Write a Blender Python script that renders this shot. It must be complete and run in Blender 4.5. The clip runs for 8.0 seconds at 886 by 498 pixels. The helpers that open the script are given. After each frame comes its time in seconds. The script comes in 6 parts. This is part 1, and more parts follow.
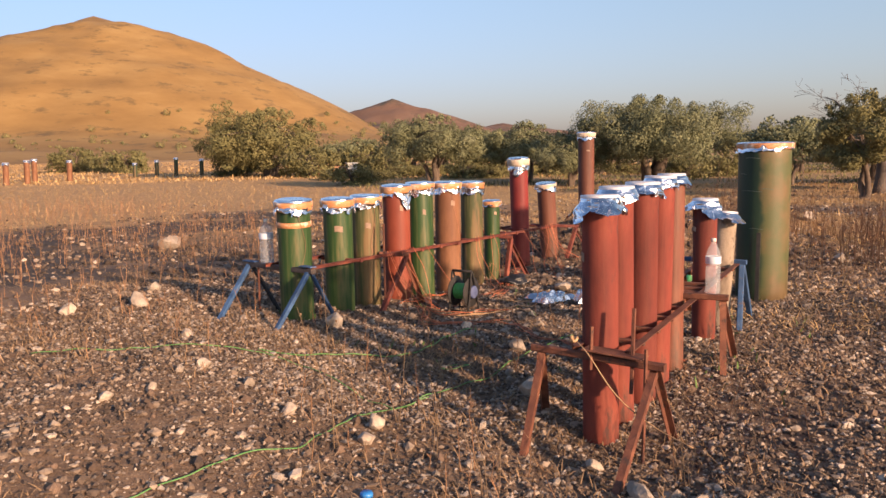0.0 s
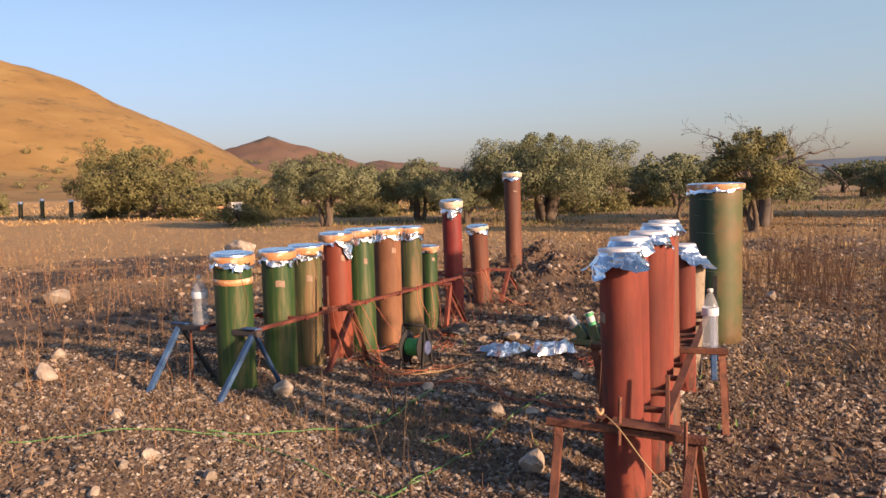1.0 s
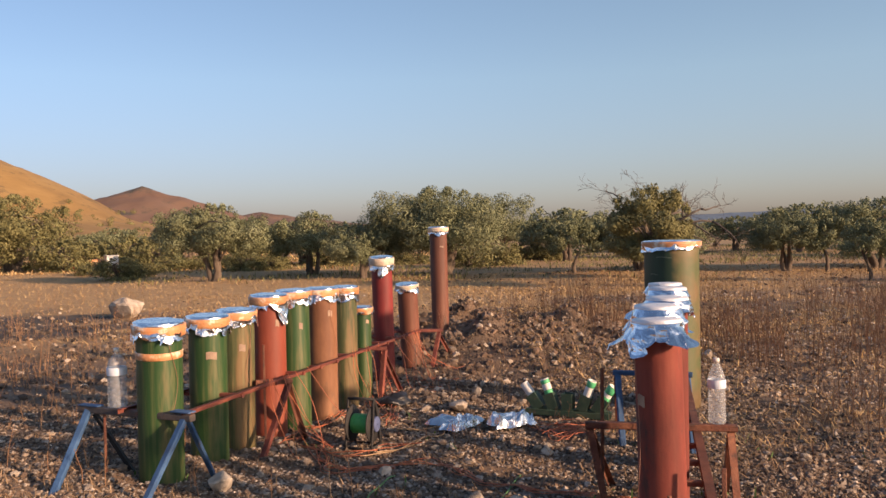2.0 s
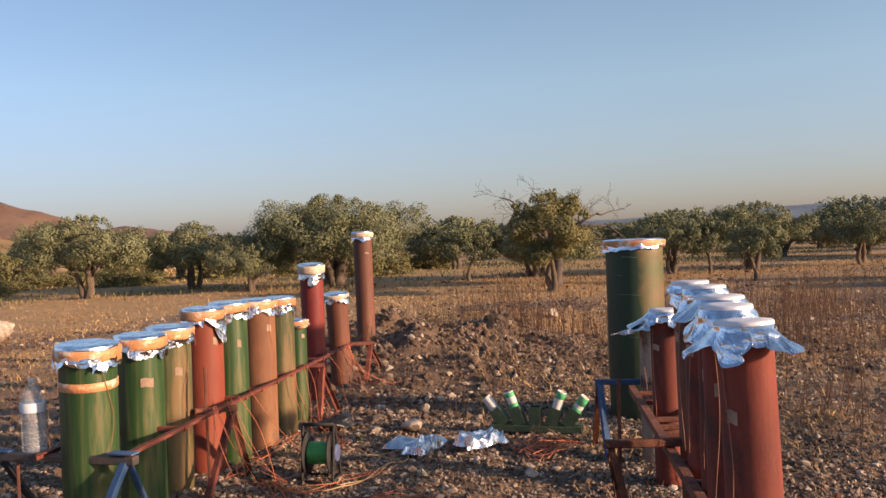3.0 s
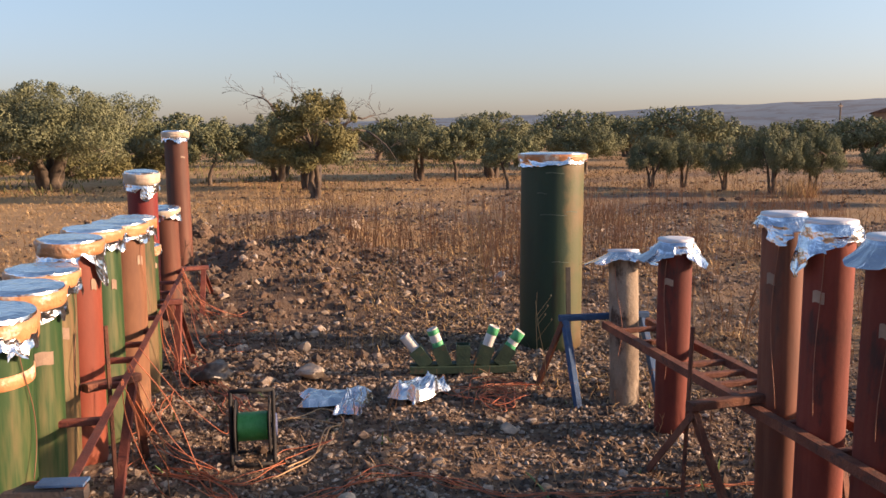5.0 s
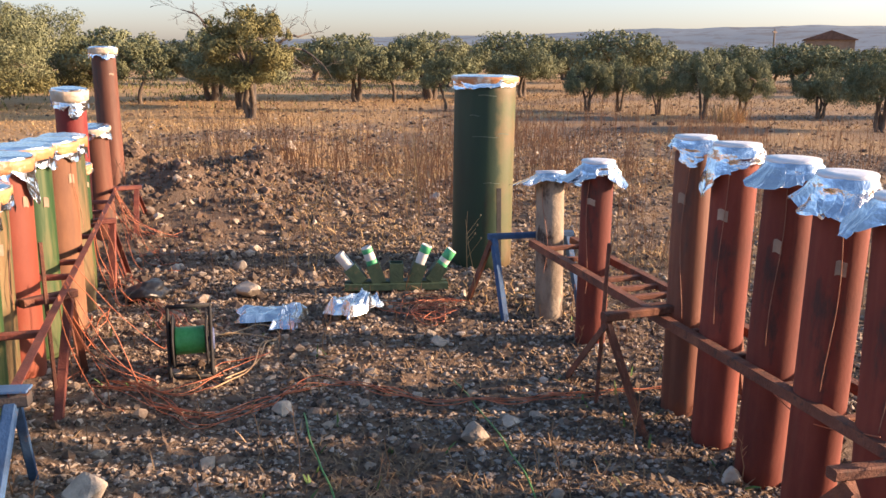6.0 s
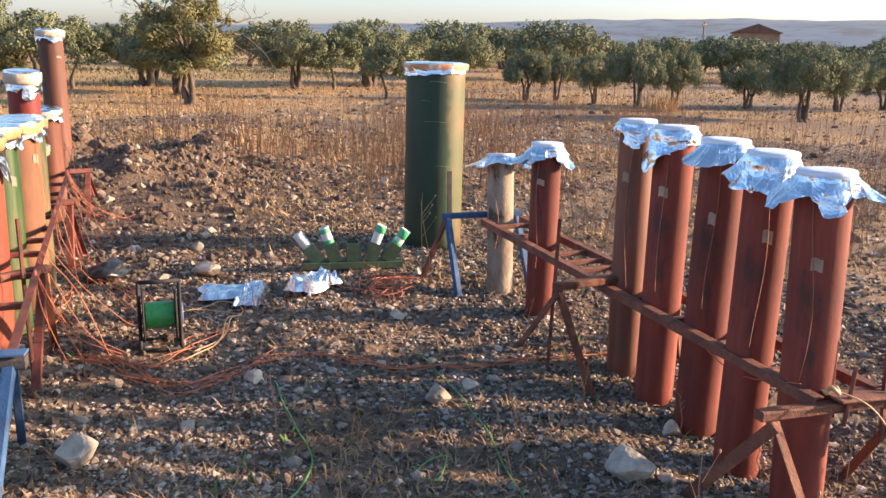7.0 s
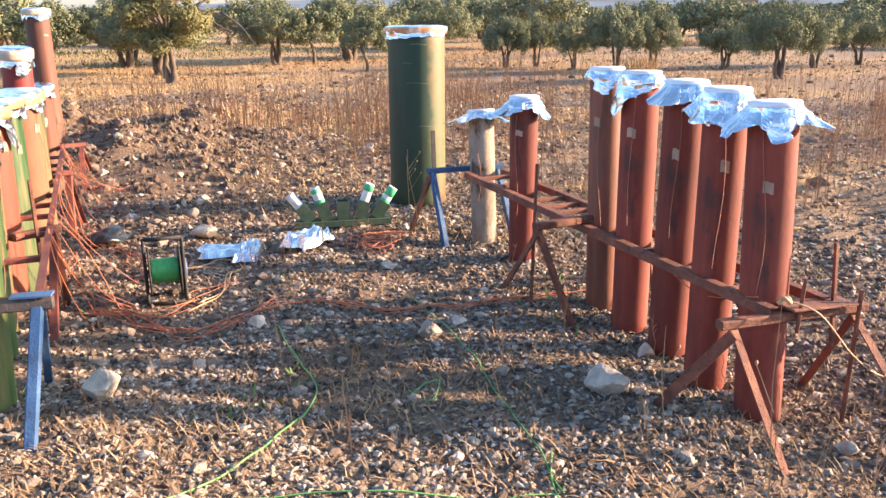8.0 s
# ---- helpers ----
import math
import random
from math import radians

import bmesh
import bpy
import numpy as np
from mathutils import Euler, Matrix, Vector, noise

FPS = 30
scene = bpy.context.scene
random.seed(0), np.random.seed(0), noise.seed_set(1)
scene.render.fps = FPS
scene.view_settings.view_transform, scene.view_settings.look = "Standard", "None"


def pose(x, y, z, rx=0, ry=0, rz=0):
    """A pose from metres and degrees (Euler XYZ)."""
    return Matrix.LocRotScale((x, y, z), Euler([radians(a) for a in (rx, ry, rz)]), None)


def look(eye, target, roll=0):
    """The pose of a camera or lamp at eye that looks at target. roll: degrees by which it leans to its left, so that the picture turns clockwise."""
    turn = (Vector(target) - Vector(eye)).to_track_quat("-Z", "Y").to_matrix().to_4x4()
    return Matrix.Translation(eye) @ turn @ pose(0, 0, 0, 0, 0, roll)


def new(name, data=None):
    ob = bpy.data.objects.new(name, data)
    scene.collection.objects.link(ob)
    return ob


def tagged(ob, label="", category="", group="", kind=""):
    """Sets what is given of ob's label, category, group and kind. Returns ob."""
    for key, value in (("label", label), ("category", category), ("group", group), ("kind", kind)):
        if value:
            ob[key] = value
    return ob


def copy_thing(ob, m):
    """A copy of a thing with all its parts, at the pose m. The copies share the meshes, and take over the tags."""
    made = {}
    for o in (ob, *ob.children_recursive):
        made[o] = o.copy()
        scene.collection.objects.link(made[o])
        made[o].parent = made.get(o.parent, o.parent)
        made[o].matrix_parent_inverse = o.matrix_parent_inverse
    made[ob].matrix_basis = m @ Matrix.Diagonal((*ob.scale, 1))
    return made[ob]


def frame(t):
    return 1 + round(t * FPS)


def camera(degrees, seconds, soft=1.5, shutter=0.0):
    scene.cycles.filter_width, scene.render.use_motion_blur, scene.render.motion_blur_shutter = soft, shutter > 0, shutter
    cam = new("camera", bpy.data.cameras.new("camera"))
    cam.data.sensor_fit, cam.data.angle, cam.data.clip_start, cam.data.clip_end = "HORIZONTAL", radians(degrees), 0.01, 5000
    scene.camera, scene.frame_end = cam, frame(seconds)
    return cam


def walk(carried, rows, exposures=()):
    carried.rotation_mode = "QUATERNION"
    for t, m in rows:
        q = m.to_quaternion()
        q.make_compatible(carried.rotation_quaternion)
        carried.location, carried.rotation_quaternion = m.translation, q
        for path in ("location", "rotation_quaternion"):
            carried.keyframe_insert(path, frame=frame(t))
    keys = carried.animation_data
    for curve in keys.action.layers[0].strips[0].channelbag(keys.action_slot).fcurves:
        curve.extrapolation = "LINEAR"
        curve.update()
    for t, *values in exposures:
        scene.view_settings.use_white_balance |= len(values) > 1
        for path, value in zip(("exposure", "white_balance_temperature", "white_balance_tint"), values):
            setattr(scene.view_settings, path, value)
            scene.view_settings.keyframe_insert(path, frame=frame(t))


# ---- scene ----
cam = camera(56.2, 8.0, soft=1.5)
SUN, SKY = 5.0, 0.097
EXPOSURES = [(0.0, 0.74, 6250, 22), (2.0, 0.63, 6150, 19), (3.5, 0.69, 6150, 19), (4.5, 0.74, 6200, 20), (5.2, 0.94, 6200, 20), (6.5, 1.58, 5800, 13), (7.0, 1.60, 5700, 12), (7.5, 1.82, 5700, 12), (8.0, 2.14, 5700, 12)]
PATH = [
    (0, (0.563, -0.113, 1.406), (0.368, 1.824, 1.172), -1.1),
    (0.5, (0.287, 0.137, 1.445), (0.215, 2.083, 1.204), -2.5),
    (1, (-0.039, 0.422, 1.479), (0.050, 2.374, 1.324), -1.6),
    (1.5, (-0.271, 0.832, 1.480), (-0.041, 2.778, 1.407), -1.1),
    (2, (-0.502, 1.109, 1.519), (-0.132, 3.035, 1.481), -1.3),
    (3.3, (-1.071, 2.155, 1.456), (-0.326, 3.969, 1.428), -2.2),
    (3.5, (-1.173, 2.348, 1.453), (-0.363, 4.134, 1.416), -2.0),
    (4, (-1.407, 2.866, 1.486), (-0.428, 4.564, 1.433), -1.6),
    (4.5, (-1.594, 3.275, 1.469), (-0.461, 4.874, 1.411), -1.0),
    (5, (-1.692, 3.495, 1.539), (-0.456, 4.995, 1.273), -0.3),
    (5.2, (-1.726, 3.518, 1.540), (-0.466, 4.973, 1.163), 0.2),
    (6.3, (-1.790, 3.312, 1.556), (-0.416, 4.677, 1.100), 1.1),
    (6.5, (-1.868, 3.306, 1.563), (-0.459, 4.639, 1.103), 1.4),
    (7, (-2.017, 3.263, 1.540), (-0.596, 4.532, 1.072), 1.4),
    (7.5, (-2.122, 3.200, 1.511), (-0.700, 4.444, 0.988), -0.5),
    (8, (-2.238, 3.062, 1.472), (-0.809, 4.298, 0.945), -0.6),
]
walk(cam, [(t, look(eye, target, roll)) for t, eye, target, roll in PATH], exposures=EXPOSURES)

# ---- daylight: a low evening sun and a clear hazy sky ----
SUN_ELEV, SUN_AZ = 14.5, 132.5
SUN_DIR = Vector((math.sin(radians(SUN_AZ)) * math.cos(radians(SUN_ELEV)), math.cos(radians(SUN_AZ)) * math.cos(radians(SUN_ELEV)), math.sin(radians(SUN_ELEV))))
world = bpy.data.worlds.new("evening_sky")
scene.world = world
world.use_nodes = True
wn = world.node_tree.nodes
sky = wn.new("ShaderNodeTexSky")
sky.sky_type = "NISHITA"
sky.sun_disc = False
sky.sun_elevation, sky.sun_rotation = radians(SUN_ELEV), radians(SUN_AZ)
sky.air_density, sky.dust_density, sky.ozone_density = 1.0, 1.0, 1.6
wn["Background"].inputs["Strength"].default_value = SKY
# rosy evening haze low over the whole horizon
where = wn.new("ShaderNodeTexCoord")
split = wn.new("ShaderNodeSeparateXYZ")
haze = wn.new("ShaderNodeValToRGB")
haze.color_ramp.elements[0].position, haze.color_ramp.elements[1].position = 0.0, 0.4
haze.color_ramp.elements[0].color, haze.color_ramp.elements[1].color = (0.63, 0.62, 0.86, 1), (1.08, 1.10, 1.08, 1)
haze.color_ramp.elements.new(0.07).color = (0.77, 0.76, 0.93, 1)
haze.color_ramp.elements.new(0.18).color = (1.01, 1.01, 1.05, 1)
tinted = wn.new("ShaderNodeMixRGB")
tinted.blend_type = "MULTIPLY"
tinted.inputs["Fac"].default_value = 1.0
world.node_tree.links.new(where.outputs["Generated"], split.inputs["Vector"])
world.node_tree.links.new(split.outputs["Z"], haze.inputs["Fac"])
world.node_tree.links.new(sky.outputs["Color"], tinted.inputs["Color1"])
world.node_tree.links.new(haze.outputs["Color"], tinted.inputs["Color2"])
# the haze is paler and warmer towards the sun's side
side_ramp = wn.new("ShaderNodeValToRGB")
side_ramp.color_ramp.elements[0].position, side_ramp.color_ramp.elements[1].position = 0.2, 0.75
side_ramp.color_ramp.elements[0].color, side_ramp.color_ramp.elements[1].color = (0.88, 0.90, 0.95, 1), (1.26, 1.19, 1.05, 1)
to_unit = wn.new("ShaderNodeMapRange")
to_unit.inputs["From Min"].default_value, to_unit.inputs["From Max"].default_value = -1.0, 1.0
sided = wn.new("ShaderNodeMixRGB")
sided.blend_type = "MULTIPLY"
sided.inputs["Fac"].default_value = 1.0
world.node_tree.links.new(split.outputs["X"], to_unit.inputs["Value"])
world.node_tree.links.new(to_unit.outputs["Result"], side_ramp.inputs["Fac"])
world.node_tree.links.new(tinted.outputs["Color"], sided.inputs["Color1"])
world.node_tree.links.new(side_ramp.outputs["Color"], sided.inputs["Color2"])
world.node_tree.links.new(sided.outputs["Color"], wn["Background"].inputs["Color"])
sun_data = bpy.data.lights.new("sun", "SUN")
sun_data.energy, sun_data.angle, sun_data.color = SUN, radians(1.8), (1.0, 0.66, 0.38)
sun = new("sun", sun_data)
sun.matrix_world = look(SUN_DIR * 60, (0, 0, 0))


# ---- materials ----
def material(name, cols, scale=6.0, rough=0.8, metal=0.0, bump=0.3, bump_scale=60.0, stretch=(1, 1, 1), vary=0.0, island=False, spots=None, streak=None):
    """cols: dark, middle and light colour; spots: (colour, scale, cover) of a second, sharper layer; streak: (colour, amount) of fine upright run marks."""
    m = bpy.data.materials.new(name)
    m.use_nodes = True
    n, l = m.node_tree.nodes, m.node_tree.links
    b = n["Principled BSDF"]
    b.inputs["Roughness"].default_value, b.inputs["Metallic"].default_value = rough, metal
    co = n.new("ShaderNodeTexCoord")
    mp = n.new("ShaderNodeMapping")
    mp.inputs["Scale"].default_value = stretch
    l.new(co.outputs["Object"], mp.inputs["Vector"])
    big = n.new("ShaderNodeTexNoise")
    big.inputs["Scale"].default_value, big.inputs["Detail"].default_value, big.inputs["Roughness"].default_value = scale, 7, 0.62
    l.new(mp.outputs["Vector"], big.inputs["Vector"])
    ramp = n.new("ShaderNodeValToRGB")
    ramp.color_ramp.elements[0].position, ramp.color_ramp.elements[1].position = 0.3, 0.7
    ramp.color_ramp.elements[0].color, ramp.color_ramp.elements[1].color = (*cols[0], 1), (*cols[2], 1)
    ramp.color_ramp.elements.new(0.5).color = (*cols[1], 1)
    l.new(big.outputs["Fac"], ramp.inputs["Fac"])
    colour = ramp.outputs["Color"]
    if spots:
        sn = n.new("ShaderNodeTexNoise")
        sn.inputs["Scale"].default_value, sn.inputs["Detail"].default_value, sn.inputs["Roughness"].default_value = spots[1], 5, 0.7
        l.new(mp.outputs["Vector"], sn.inputs["Vector"])
        sr = n.new("ShaderNodeValToRGB")
        sr.color_ramp.elements[0].position, sr.color_ramp.elements[1].position = 1 - spots[2] - 0.05, 1 - spots[2] + 0.05
        l.new(sn.outputs["Fac"], sr.inputs["Fac"])
        mx = n.new("ShaderNodeMixRGB")
        mx.inputs["Color2"].default_value = (*spots[0], 1)
        l.new(sr.outputs["Color"], mx.inputs["Fac"])
        l.new(colour, mx.inputs["Color1"])
        colour = mx.outputs["Color"]
    if streak:
        along = n.new("ShaderNodeMapping")
        along.inputs["Scale"].default_value = (1, 1, 0.05)
        l.new(co.outputs["Object"], along.inputs["Vector"])
        kn = n.new("ShaderNodeTexNoise")
        kn.inputs["Scale"].default_value, kn.inputs["Detail"].default_value, kn.inputs["Roughness"].default_value = 34, 6, 0.6
        l.new(along.outputs["Vector"], kn.inputs["Vector"])
        kr = n.new("ShaderNodeMapRange")
        kr.inputs["From Min"].default_value, kr.inputs["From Max"].default_value, kr.inputs["To Max"].default_value = 0.47, 0.66, streak[1]
        l.new(kn.outputs["Fac"], kr.inputs["Value"])
        km = n.new("ShaderNodeMixRGB")
        km.inputs["Color2"].default_value = (*streak[0], 1)
        l.new(kr.outputs["Result"], km.inputs["Fac"])
        l.new(colour, km.inputs["Color1"])
        colour = km.outputs["Color"]
    if vary:
        src = n.new("ShaderNodeNewGeometry").outputs["Random Per Island"] if island else n.new("ShaderNodeObjectInfo").outputs["Random"]
        mr = n.new("ShaderNodeMapRange")
        mr.inputs["To Min"].default_value, mr.inputs["To Max"].default_value = 1 - vary, 1 + vary
        l.new(src, mr.inputs["Value"])
        hsv = n.new("ShaderNodeHueSaturation")
        l.new(mr.outputs["Result"], hsv.inputs["Value"])
        l.new(colour, hsv.inputs["Color"])
        colour = hsv.outputs["Color"]
    l.new(colour, b.inputs["Base Color"])
    if bump:
        fine = n.new("ShaderNodeTexNoise")
        fine.inputs["Scale"].default_value, fine.inputs["Detail"].default_value = bump_scale, 4
        l.new(co.outputs["Object"], fine.inputs["Vector"])
        bp = n.new("ShaderNodeBump")
        bp.inputs["Strength"].default_value, bp.inputs["Distance"].default_value = bump, 0.01
        l.new(fine.outputs["Fac"], bp.inputs["Height"])
        l.new(bp.outputs["Normal"], b.inputs["Normal"])
    return m


M = {}
M["red"] = material("red_oxide_paint", ((0.10, 0.0185, 0.012), (0.18, 0.034, 0.020), (0.248, 0.058, 0.033)), 5, 0.8, 0, 0.12, 60, (1, 1, 0.3), 0.16, spots=((0.07, 0.028, 0.021), 8, 0.40), streak=((0.30, 0.11, 0.06), 0.14))
M["brownred"] = material("brown_red_paint", ((0.085, 0.032, 0.02), (0.16, 0.054, 0.03), (0.22, 0.085, 0.048)), 4, 0.66, 0, 0.08, 60, (1, 1, 0.25), 0.14, spots=((0.09, 0.05, 0.035), 7, 0.42), streak=((0.30, 0.15, 0.09), 0.2))
M["crimson"] = material("crimson_paint", ((0.136, 0.016, 0.016), (0.216, 0.028, 0.024), (0.256, 0.048, 0.036)), 4, 0.55, 0, 0.07, 60, (1, 1, 0.35), 0.1, spots=((0.13, 0.05, 0.04), 8, 0.36), streak=((0.30, 0.10, 0.07), 0.2))
M["orange_red"] = material("orange_red_paint", ((0.18, 0.036, 0.018), (0.25, 0.054, 0.027), (0.30, 0.084, 0.042)), 4, 0.6, 0, 0.07, 60, (1, 1, 0.35), 0.1, spots=((0.2, 0.07, 0.04), 8, 0.36), streak=((0.16, 0.045, 0.03), 0.25))
M["rustbrown"] = material("rust_brown_tube", ((0.145, 0.060, 0.030), (0.230, 0.102, 0.047), (0.306, 0.153, 0.072)), 4, 0.72, 0, 0.07, 60, (1, 1, 0.35), 0.1, spots=((0.14, 0.08, 0.05), 7, 0.38), streak=((0.12, 0.06, 0.035), 0.35))
M["green"] = material("green_paint", ((0.010, 0.032, 0.010), (0.019, 0.056, 0.015), (0.04, 0.078, 0.024)), 5, 0.5, 0, 0.06, 60, (1, 1, 0.14), 0.18, spots=((0.11, 0.10, 0.04), 5, 0.38), streak=((0.15, 0.15, 0.06), 0.4))
M["olive"] = material("worn_green_paint", ((0.026, 0.04, 0.015), (0.052, 0.066, 0.024), (0.1, 0.098, 0.038)), 4, 0.65, 0, 0.06, 60, (1, 1, 0.14), 0.18, spots=((0.17, 0.105, 0.045), 5, 0.46), streak=((0.23, 0.19, 0.085), 0.5))
M["big_green"] = material("dark_green_paint", ((0.013, 0.034, 0.016), (0.023, 0.052, 0.023), (0.05, 0.075, 0.03)), 2.5, 0.55, 0, 0.06, 60, (1, 1, 0.15), 0, spots=((0.13, 0.08, 0.034), 2.2, 0.43), streak=((0.12, 0.11, 0.05), 0.4))
M["bare"] = material("bare_weathered_tube", ((0.12, 0.085, 0.06), (0.3, 0.24, 0.175), (0.42, 0.35, 0.27)), 6, 0.85, 0, 0.4, 60, (1, 1, 0.5), 0, spots=((0.075, 0.05, 0.035), 8, 0.43))
M["foil"] = material("aluminium_foil", ((0.74, 0.75, 0.78), (0.80, 0.80, 0.83), (0.86, 0.86, 0.88)), 8, 0.16, 1.0, 0.3, 60)
M["lid"] = material("foil_lid", ((0.66, 0.67, 0.7), (0.72, 0.73, 0.76), (0.8, 0.8, 0.82)), 8, 0.5, 0.35, 0.35, 35)
M["cream"] = material("cream_masking_tape", ((0.5, 0.38, 0.26), (0.62, 0.5, 0.37), (0.7, 0.6, 0.47)), 10, 0.6, 0, 0.5, 50, vary=0.1, spots=((0.55, 0.33, 0.18), 9, 0.36))
M["tape"] = material("brown_packing_tape", ((0.46, 0.19, 0.07), (0.58, 0.27, 0.115), (0.66, 0.36, 0.18)), 9, 0.4, 0, 0.5, 60, vary=0.15, spots=((0.72, 0.6, 0.46), 14, 0.42))


def two_tone_paint():
    """Dark green paint, olive and rusty brown down one flank."""
    m = material("two_tone_green_paint", ((0.009, 0.026, 0.015), (0.017, 0.044, 0.021), (0.036, 0.06, 0.028)), 2.5, 0.58, 0, 0.08, 60, (1, 1, 0.2), 0, spots=((0.02, 0.02, 0.012), 2.6, 0.42))
    n, l = m.node_tree.nodes, m.node_tree.links
    b = n["Principled BSDF"]
    green = b.inputs["Base Color"].links[0].from_socket
    co = n.new("ShaderNodeTexCoord")
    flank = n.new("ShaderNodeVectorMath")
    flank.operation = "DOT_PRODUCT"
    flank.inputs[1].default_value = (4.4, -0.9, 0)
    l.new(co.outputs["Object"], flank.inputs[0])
    wander = n.new("ShaderNodeTexNoise")
    wander.inputs["Scale"].default_value, wander.inputs["Detail"].default_value = 3.5, 6
    l.new(co.outputs["Object"], wander.inputs["Vector"])
    add = n.new("ShaderNodeMath")
    add.operation = "MULTIPLY_ADD"
    add.inputs[1].default_value = 0.9
    l.new(wander.outputs["Fac"], add.inputs[0])
    l.new(flank.outputs["Value"], add.inputs[2])
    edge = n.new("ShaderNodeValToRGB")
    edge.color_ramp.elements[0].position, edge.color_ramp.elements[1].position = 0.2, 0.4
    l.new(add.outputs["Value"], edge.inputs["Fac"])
    # the flank's olive and brown tones
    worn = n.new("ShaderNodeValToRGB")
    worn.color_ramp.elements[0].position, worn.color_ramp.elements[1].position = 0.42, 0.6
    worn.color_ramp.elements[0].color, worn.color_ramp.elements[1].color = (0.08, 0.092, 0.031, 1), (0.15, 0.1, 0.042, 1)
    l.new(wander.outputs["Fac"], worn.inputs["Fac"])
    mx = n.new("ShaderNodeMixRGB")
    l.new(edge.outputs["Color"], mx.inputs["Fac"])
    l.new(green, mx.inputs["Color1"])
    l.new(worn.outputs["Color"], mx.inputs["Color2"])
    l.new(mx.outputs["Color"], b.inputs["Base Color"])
    return m


M["two_tone"] = two_tone_paint()
M["paper"] = material("beige_paper_tape", ((0.27, 0.18, 0.125), (0.34, 0.235, 0.165), (0.42, 0.30, 0.21)), 20, 0.6, 0, 0.2, 80, vary=0.25)
M["rust"] = material("rusty_steel", ((0.10, 0.04, 0.025), (0.17, 0.065, 0.04), (0.26, 0.11, 0.06)), 9, 0.8, 0.15, 0.5, 120, vary=0.15, spots=((0.08, 0.045, 0.035), 16, 0.4))
M["redsteel"] = material("red_primed_steel", ((0.10, 0.028, 0.022), (0.17, 0.045, 0.032), (0.26, 0.085, 0.05)), 9, 0.7, 0.05, 0.4, 120, vary=0.15, spots=((0.12, 0.05, 0.04), 14, 0.4))
M["blue"] = material("blue_painted_steel", ((0.025, 0.058, 0.13), (0.038, 0.095, 0.21), (0.065, 0.14, 0.28)), 9, 0.8, 0, 0.3, 120, vary=0.15, spots=((0.13, 0.08, 0.06), 18, 0.34))
M["darksteel"] = material("dark_steel", ((0.012, 0.012, 0.013), (0.022, 0.021, 0.021), (0.04, 0.036, 0.032)), 14, 0.75, 0, 0.3, 120)
M["greensteel"] = material("green_painted_steel", ((0.028, 0.055, 0.036), (0.044, 0.08, 0.048), (0.075, 0.105, 0.058)), 12, 0.6, 0.05, 0.3, 100, vary=0.12, spots=((0.14, 0.09, 0.06), 16, 0.35))
# near-black that paints the shade inside hollow ends and windows
M["dark"] = material("opening_shade", ((0.008, 0.008, 0.008), (0.012, 0.011, 0.01), (0.02, 0.018, 0.016)), 20, 0.9, 0, 0)
M["greysteel"] = material("weathered_grey_steel", ((0.05, 0.042, 0.038), (0.09, 0.075, 0.068), (0.14, 0.11, 0.095)), 12, 0.7, 0.2, 0.4, 120, vary=0.1, spots=((0.14, 0.065, 0.04), 18, 0.38))
M["bag"] = material("black_plastic_bag", ((0.008, 0.008, 0.009), (0.014, 0.014, 0.016), (0.025, 0.025, 0.028)), 10, 0.35, 0, 0.6, 30)
M["scuff"] = material("scraped_paint", ((0.05, 0.075, 0.05), (0.08, 0.11, 0.075), (0.12, 0.14, 0.1)), 30, 0.7, 0, 0.1)
M["white"] = material("white_card", ((0.62, 0.6, 0.55), (0.7, 0.69, 0.64), (0.78, 0.77, 0.73)), 18, 0.6, 0, 0.15, 60)
M["candle_green"] = material("bright_green_wrap", ((0.06, 0.35, 0.14), (0.09, 0.45, 0.2), (0.14, 0.52, 0.26)), 18, 0.5, 0, 0.15, 60)
M["cable_green"] = material("green_cable", ((0.05, 0.28, 0.06), (0.08, 0.38, 0.09), (0.12, 0.45, 0.13)), 30, 0.4, 0, 0.3, 200)
M["wire_green"] = material("pale_green_wire", ((0.085, 0.23, 0.06), (0.12, 0.31, 0.085), (0.17, 0.37, 0.12)), 10, 0.45, 0, 0, vary=0.1)
M["wire_orange"] = material("orange_wire", ((0.42, 0.105, 0.04), (0.5, 0.15, 0.065), (0.56, 0.21, 0.1)), 10, 0.5, 0, 0, vary=0.2)
M["wire_dull"] = material("faded_orange_wire", ((0.22, 0.09, 0.05), (0.3, 0.13, 0.075), (0.36, 0.18, 0.11)), 10, 0.6, 0, 0, vary=0.2)
M["wire_tan"] = material("tan_wire", ((0.42, 0.25, 0.12), (0.5, 0.32, 0.16), (0.56, 0.38, 0.2)), 10, 0.5, 0, 0)
M["stone"] = material("limestone", ((0.253, 0.207, 0.161), (0.414, 0.345, 0.270), (0.575, 0.494, 0.391)), 9, 0.92, 0, 0.7, 45, vary=0.3)
M["clod"] = material("soil_clods", ((0.088, 0.06, 0.043), (0.135, 0.092, 0.065), (0.19, 0.132, 0.092)), 3, 0.97, 0, 0.5, 60, vary=0.4, island=True)
M["straw"] = material("dry_straw", ((0.38, 0.24, 0.10), (0.5, 0.33, 0.145), (0.6, 0.42, 0.2)), 2, 0.85, 0, 0, vary=0.3, island=True)
M["chaff"] = material("dry_chaff", ((0.19, 0.12, 0.065), (0.28, 0.185, 0.1), (0.38, 0.26, 0.15)), 2, 0.9, 0, 0, vary=0.35, island=True)
M["weed"] = material("dry_weed_stems", ((0.25, 0.125, 0.06), (0.35, 0.19, 0.095), (0.46, 0.27, 0.14)), 2, 0.9, 0, 0, vary=0.3, island=True)
